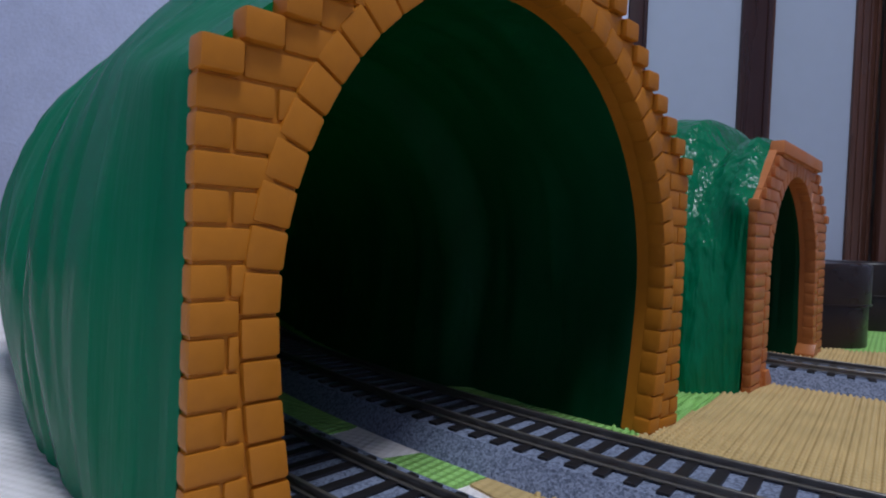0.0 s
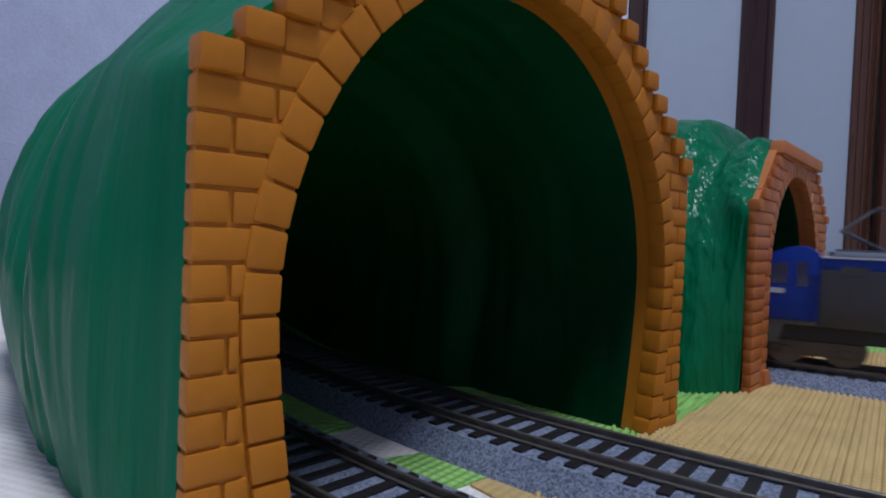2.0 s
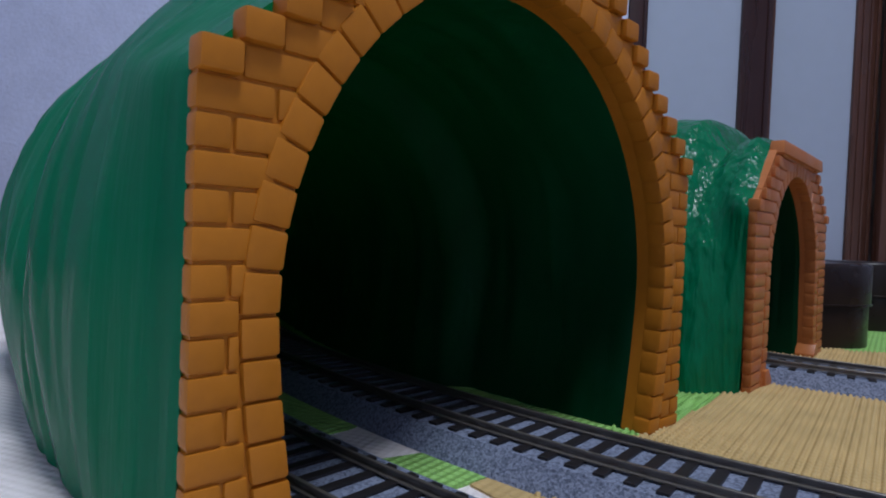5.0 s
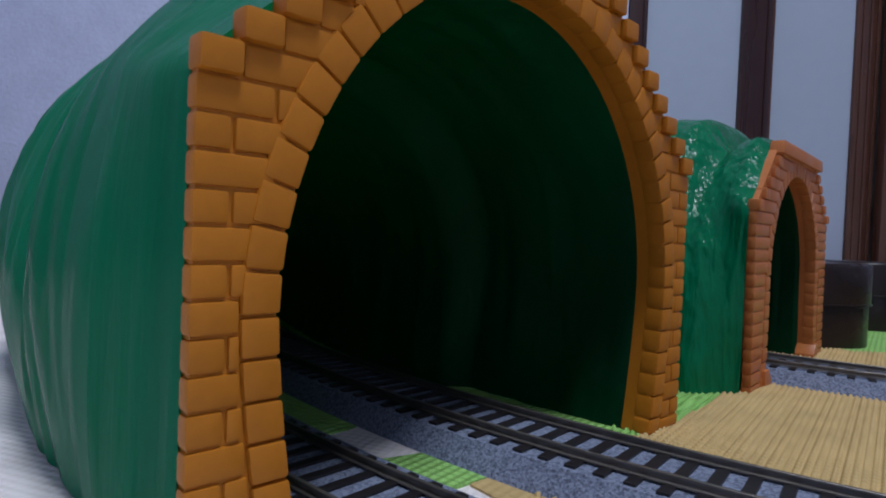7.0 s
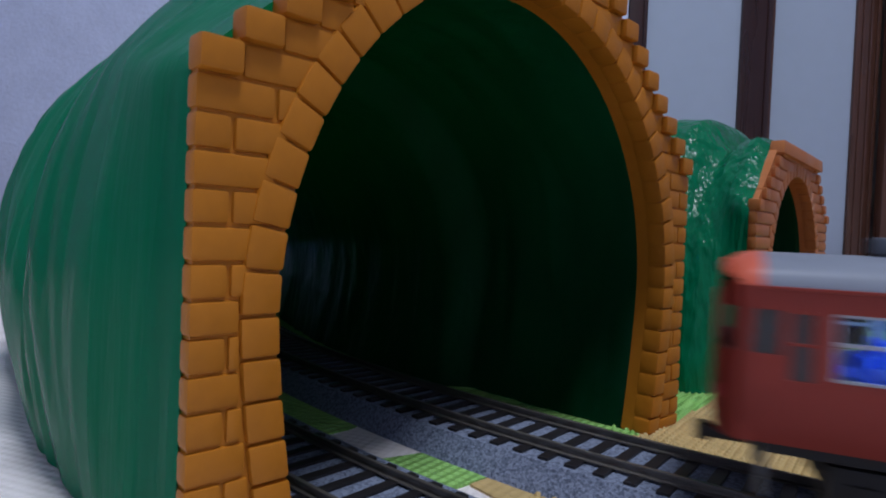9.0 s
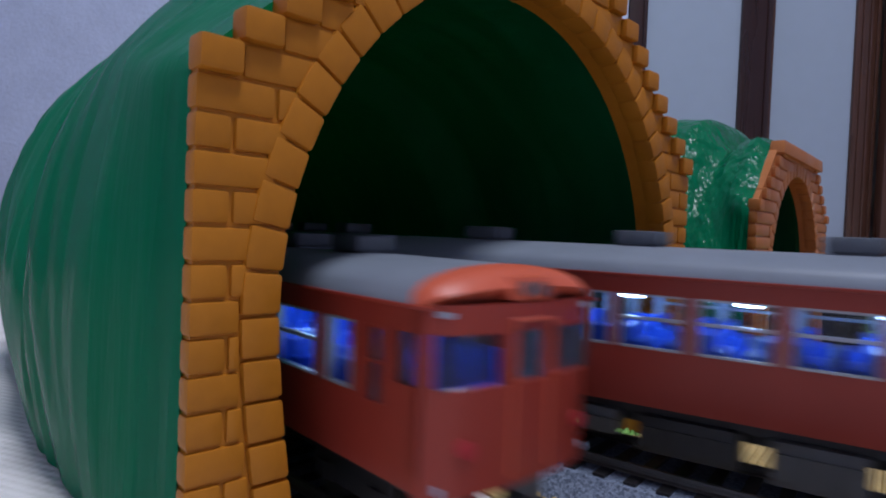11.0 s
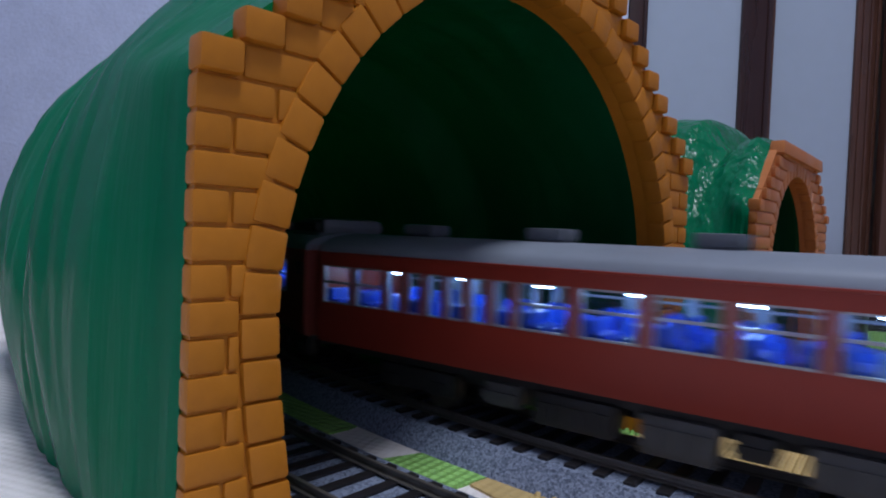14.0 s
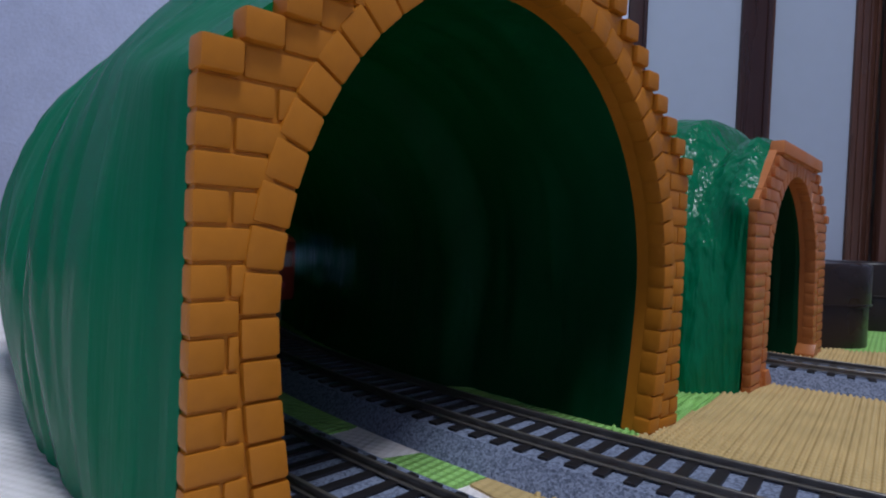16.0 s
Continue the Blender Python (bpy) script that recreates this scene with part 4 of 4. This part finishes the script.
def tank_wagon(label):
    c = thing("tank_wagon", label, "model tank wagon", "green tank wagons")
    L, R0, ZC = 51.0, 17.0, 28.0
    prof = []
    for k in range(7):
        f = k / 6 * math.pi / 2
        prof.append((L - 6 + 6 * math.sin(f), R0 * (0.12 + 0.88 * math.cos(f) ** 0.7) if k < 6 else 0.0))
    line = [(-x, r) for x, r in prof[::-1]] + [(-30, R0), (0, R0), (30, R0)] + prof
    line = [line[0]] + sorted(line[1:-1]) + [line[-1]]
    for name, a0, a1, mat, lab in (("tank_shell", -14, 194, TANKGREEN, "glossy green upper tank"), ("tank_belly", 194, 346, TANKGREY, "dull grey tank belly")):
        bm = bmesh.new()
        n = 30
        cols = []
        for x, r in line:
            cols.append([bm.verts.new((x, r * math.cos(radians(a0 + (a1 - a0) * j / n)), ZC + r * math.sin(radians(a0 + (a1 - a0) * j / n)))) for j in range(n + 1)])
        for i in range(len(cols) - 1):
            for j in range(n):
                bm.faces.new((cols[i][j], cols[i + 1][j], cols[i + 1][j + 1], cols[i][j + 1]))
        bmesh.ops.remove_doubles(bm, verts=bm.verts, dist=0.001)
        bmesh.ops.recalc_face_normals(bm, faces=bm.faces)
        part(name, bm, mat, c, lab, 50)
    # walkway with hatches and low rail
    bm = bmesh.new()
    box(bm, -22, 22, -8, 8, ZC + R0 - 1.5, ZC + R0 - 0.2)
    for x in (-8, 0, 8):
        rod(bm, (x, 0, ZC + R0 - 1), (x, 0, ZC + R0 + 2.6), 2.6, 14)
    part("walkway", bm, TANKGREEN, c)
    for s in (-1, 1):
        bm = bmesh.new()
        rod(bm, (-22, s * 8, ZC + R0 + 4.6), (22, s * 8, ZC + R0 + 4.6), 0.45, 8)
        for x in (-22, -7.3, 7.3, 22):
            rod(bm, (x, s * 8, ZC + R0 - 1), (x, s * 8, ZC + R0 + 4.8), 0.4, 8)
        part("walkway_rail", bm, TANKGREEN, c)
        # ladder
        bm = bmesh.new()
        for x in (-19, -14.5):
            pts = [(x, s * (R0 + 0.8) * math.cos(radians(a)), ZC + (R0 + 0.8) * math.sin(radians(a))) for a in (-35, -10, 20, 45, 65)]
            for p, q in zip(pts, pts[1:]):
                rod(bm, p, q, 0.35, 6)
        for a in (-30, -18, -6, 6, 18, 30, 42, 54):
            p = (s * (R0 + 0.8) * math.cos(radians(a)), ZC + (R0 + 0.8) * math.sin(radians(a)))
            rod(bm, (-19, *p), (-14.5, *p), 0.3, 6)
        part("ladder", bm, TANKGREEN, c)

        def decal(name, x0, x1, z0, z1, mat, lift=0.15, round_=False, label=""):
            bm = bmesh.new()
            r = R0 + lift
            n = 10
            rows_ = []
            for k in range(n + 1):
                z = z0 + (z1 - z0) * k / n
                h = (x1 - x0) / 2 * (math.sqrt(max(0.0, 1 - (2 * k / n - 1) ** 2)) if round_ else 1.0)
                y = s * math.sqrt(max(0, r * r - (z - ZC) ** 2))
                rows_.append([bm.verts.new(((x0 + x1) / 2 + q * h, y, z)) for q in (-1, 1)])
            for p, q in zip(rows_, rows_[1:]):
                bm.faces.new((p[0], p[1], q[1], q[0]))
            bmesh.ops.remove_doubles(bm, verts=bm.verts, dist=0.001)
            geo = bmesh.ops.extrude_face_region(bm, geom=bm.faces[:])
            bmesh.ops.translate(bm, vec=(0, -s * 0.3, 0), verts=[g for g in geo["geom"] if isinstance(g, bmesh.types.BMVert)])
            bmesh.ops.recalc_face_normals(bm, faces=bm.faces)
            return part(name, bm, mat, c, label)
        decal("placard", 23.4, 34.2, 26, 41.5, WHITE, 0.2, label="white placard with red blocks")
        decal("placard_block", 25.8, 31.9, 35, 39.4, REDPRINT, 0.34, label="red printed block")
        decal("placard_block", 25.8, 31.9, 29.4, 33.6, REDPRINT, 0.34, label="red printed block")
        decal("round_emblem", 36, 42.4, 31.5, 37.9, WHITE, 0.2, True, "white round emblem")
        decal("emblem_centre", 37.8, 40.6, 33.4, 36.2, BLUEPRINT, 0.36, True, "blue emblem centre")
        decal("round_emblem", -36, -28.5, 30, 37.5, REDPRINT, 0.2, True, "red round emblem")
        decal("emblem_centre", -34.6, -29.9, 31.4, 36.1, WHITE, 0.36, True, "white emblem centre")
        for k, (a, b, z) in enumerate(((-44, -39, 33.5), (-44, -39, 31.6), (-44, -39, 29.8), (-9, 9, 33.6), (-2, 2, 30.4), (34.5, 40.5, 29.3))):
            decal("print_bar", a, b, z, z + (1.0 if k != 3 else 2.0), WHITE, 0.25)
    # frame, end platforms
    bm = bmesh.new()
    box(bm, -56, 56, -5, 5, 11.2, 13.4)
    for x in (-36, 36):
        box(bm, x - 7, x + 7, -13, 13, 12, 18.5, bevel=0.6)
    part("frame", bm, UNDERGREY, c)
    for s in (-1, 1):
        bm = bmesh.new()
        box(bm, s * 52 - 4.5, s * 52 + 4.5, -14, 14, 12.6, 14.6, bevel=0.3)
        part("end_platform", bm, PALE, c)
        bm = bmesh.new()
        for y in (-13, -5, 5, 13):
            rod(bm, (s * 55.5, y, 14), (s * 55.5, y, 24.5), 0.6, 8)
        rod(bm, (s * 55.5, -13, 24.5), (s * 55.5, 13, 24.5), 0.6, 8)
        rod(bm, (s * 55.5, -13, 19.5), (s * 55.5, 13, 19.5), 0.5, 8)
        part("end_railing", bm, PALE, c, "pale grey end railing")
        bm = bmesh.new()
        box(bm, s * 57 - 4, s * 57 + 3, -1.3, 1.3, 8.6, 10.8, bevel=0.3)
        part("coupler", bm, UNDER, c)
        bm = bmesh.new()
        box(bm, -30, 30, s * 13 - 0.6, s * 13 + 0.6, 12.4, 14.2)
        part("side_sill", bm, UNDERGREY, c)
    for x in (-36, 36):
        bogie(c, x, 4.6, 11.0, mat=UNDERGREY)
    return c


def locomotive():
    c = thing("electric_locomotive", "blue and dark grey electric locomotive with raised pantographs", "model locomotive")
    c.scale = (1.1, 1, 1)
    W = 17.5
    bm = bmesh.new()
    box(bm, -50, 50, -W, W, 16.2, 38.6, bevel=0.25)
    part("body", bm, DARKGREY, c, "dark grey machine room side")
    bm = bmesh.new()
    box(bm, -50, 50, -W + 0.05, W - 0.05, 38.6, 43.2, bevel=0.3)
    part("upper_band", bm, BLUE, c, "deep blue upper band")
    bm = bmesh.new()
    box(bm, -50, 50, -W - 0.25, W + 0.25, 42.9, 43.6)
    part("gutter_strip", bm, PALE, c)
    bm = bmesh.new()
    box(bm, -46, 46, -12, 12, 43.6, 45.6, bevel=0.5)
    box(bm, -22, 22, -14, 14, 43.6, 47.6, bevel=0.9)
    part("roof", bm, ROOFGREY, c, "grey roof with equipment covers")
    for s in (-1, 1):
        bm = bmesh.new()
        prism(bm, [(s * 50, 18), (s * 50, 44.5), (s * 54, 47.4), (s * 59, 47), (s * 65.5, 43.8), (s * 69.5, 33), (s * 72.2, 28.5), (s * 71.6, 18)], -W, W, lambda a, b, w: (a, w, b), 0.9)
        cab = part("cab", bm, BLUE, c, "deep blue sloping cab")
        bm = bmesh.new()
        prism(bm, [(s * 65.6, 42.6), (s * 69.2, 33.2), (s * 69.9, 33.2), (s * 66.4, 42.9)], -14.5, 14.5, lambda a, b, w: (a, w, b))
        part("windscreen", bm, SCREEN, cab, "windscreen with its pale reflection painted in as grey")
        bm = bmesh.new()
        prism(bm, [(s * 69.9, 32.2), (s * 72.5, 28.6), (s * 72.5, 27.4), (s * 69.4, 27.4)], -W - 0.12, W + 0.12, lambda a, b, w: (a, w, b), 0.2)
        part("white_stripe", bm, WHITE, cab, "white nose stripe")
        bm = bmesh.new()
        prism(bm, [(s * 50, 16.2), (s * 50, 18.2), (s * 71.4, 18.2), (s * 70.6, 8.6), (s * 62, 8.6), (s * 60.5, 16.2)], -W + 0.8, W - 0.8, lambda a, b, w: (a, w, b), 0.4)
        part("skirt", bm, UNDERGREY, cab, "grey lower skirt")
        for q in (-1, 1):
            bm = bmesh.new()
            prism(bm, [(s * 60, 32.5), (s * 60, 40.5), (s * 64.5, 40.5), (s * 67, 32.5)], q * W - 0.15, q * W + 0.2, lambda a, b, w: (a, w, b))
            part("side_window", bm, DARKPANE, cab, "dark cab side window")
            bm = bmesh.new()
            box(bm, s * 55.5 - 1.8, s * 55.5 + 1.8, q * W - 0.2, q * W + 0.2, 31.5, 41)
            part("door_window", bm, DARKPANE, cab)
            bm = bmesh.new()
            box(bm, s * 63.5 - 2.6, s * 63.5 + 2.6, q * W - 0.2, q * W + 0.25, 28.4, 30.4)
            part("name_plate", bm, PALE, cab)
            bm = bmesh.new()
            for k in range(6):
                box(bm, s * 51.5 - 1.7, s * 51.5 + 1.7, q * (W + 0.3) - 0.3, q * (W + 0.3) + 0.3, 19 + k * 3.4, 19.5 + k * 3.4)
            part("step_irons", bm, BLUE, cab)
        # pantograph
        bm = bmesh.new()
        x = s * 36
        box(bm, x - 8, x + 8, -7, 7, 45.4, 46.6)
        for y in (-5, 5):
            rod(bm, (x - s * 6, y * 0.5, 46.6), (x + s * 7, y, 54), 0.5, 8)
            rod(bm, (x + s * 7, y, 54), (x - s * 3, y, 63), 0.4, 8)
        rod(bm, (x - s * 3, -11, 63), (x - s * 3, 11, 63), 0.6, 8)
        rod(bm, (x - s * 6, -11, 62.6), (x - s * 6, 11, 62.6), 0.5, 8)
        part("pantograph", bm, VENTGREY, c, "dark grey raised pantograph")
        bm = bmesh.new()
        box(bm, s * 73 - 4, s * 73 + 2.5, -1.5, 1.5, 8.6, 11, bevel=0.3)
        part("coupler", bm, UNDER, c)
        # side emblem as plain slanted bars
        for k, (a, b) in enumerate(((-27, -22.4), (-21.4, -14), (-13, -5.6))):
            bm = bmesh.new()
            y = s * W
            o = 0.35
            lo, hi = (23.5 if k < 2 else 24.5), 33.4
            prism(bm, [(a, lo), (b - 1.4, lo), (b + 1.8, hi), (a + 3.2, hi)], y - 0.1, y + s * 0.3, lambda u, v, w: (u * (-s), w, v))
            part("side_emblem", bm, WHITE, c, "slanted white emblem bar")
        bm = bmesh.new()
        box(bm, -30, 30, s * W - 0.2, s * W + 0.22, 20.2, 21.6)
        part("pale_stripe", bm, PALE, c)
        for x in (-40, -20, 20, 40):
            bm = bmesh.new()
            box(bm, x - 4, x + 4, s * W - 0.2, s * W + 0.2, 36.6, 40)
            part("air_grille", bm, DARKGREY, c)
    for x in (-50, 0, 50):
        bogie(c, x, 6.4, 15.0, 9.8, BOGIEBROWN)
    bm = bmesh.new()
    box(bm, -62, 62, -12, 12, 10, 16.4)
    part("chassis", bm, UNDER, c)
    return c


# ---- what moves ----
CAR_A = [railcar(LEAD_CAR, "leading vermilion diesel railcar with grey roof and lit windows", False), railcar(CAB_CAR, "vermilion diesel railcar with grey roof and lit windows"),
         railcar(AC_CAR, "vermilion diesel railcar with a roof cooler and lit windows"), railcar(CAB_CAR, "last vermilion diesel railcar with lit headlights and windows")]
CAR_B = railcar(BAY_CAR, "single vermilion diesel railcar with roof cooler on the outer loop", False)
LOCO = locomotive()
WAGONS = [tank_wagon("green and grey tank wagon with red and white placards") for _ in range(2)]


def ride(radius, deg, turned, bogies):
    """The pose of a car whose middle stands at deg on a loop; turned: its cab end points against the count of degrees."""
    r = math.sqrt(radius * radius - bogies * bogies)
    p = on_circle(r, deg)
    return pose(p.x * MM, p.y * MM, (RAIL - SINK[radius]) * MM, 0, 0, deg + 90 + (180 if turned else 0))


def eased(t, go, rate, ramp):
    """Degrees run after a start at rest at time go."""
    u = t - go
    return 0.0 if u <= 0 else rate * u * u / (2 * ramp) if u < ramp else rate * (u - ramp / 2)


def motions():
    times = [i * 0.2 for i in range(81)]
    # middle loop: last cab end stands at 234.6 degrees at 14.6 s and runs down the count
    for k, car in enumerate(CAR_A):
        rows = []
        for t in times:
            run = eased(t, 6.4, 16.1, 1.6)
            tail = 235.44 + eased(14.6, 6.4, 16.1, 1.6) - run
            rows.append((t, ride(R_MID, tail - (80.95, 57.45, 34.05, 11.6)[k], k in (0, 2), 74)))
        walk(car, rows)
    # outer loop: runs up the count, its last end passing 230 degrees at 12.2 s
    rows = []
    for t in times:
        tail = 230.1 + eased(t, 6.4, 15.5, 1.6) - eased(12.2, 6.4, 15.5, 1.6)
        rows.append((t, ride(R_NEAR, tail + 10.3, True, 74)))
    walk(CAR_B, rows)
    # inner loop: the goods train leaves the small tunnel and comes to rest beyond it
    offs = [(LOCO, -11.8, 55), (WAGONS[0], -32.2, 36), (WAGONS[1], -49.5, 36)]
    for car, off, bg in offs:
        rows = []
        for t in times:
            u = min(t, 9.5)
            nose = 235.2 + 14.3 * (u - 0.7) if u < 7 else 235.2 + 14.3 * 6.3 + 14.3 * ((u - 7) - (u - 7) ** 2 / 5.0)
            rows.append((t, ride(R_SIDE, nose + off, False, bg)))
        walk(car, rows)


motions()
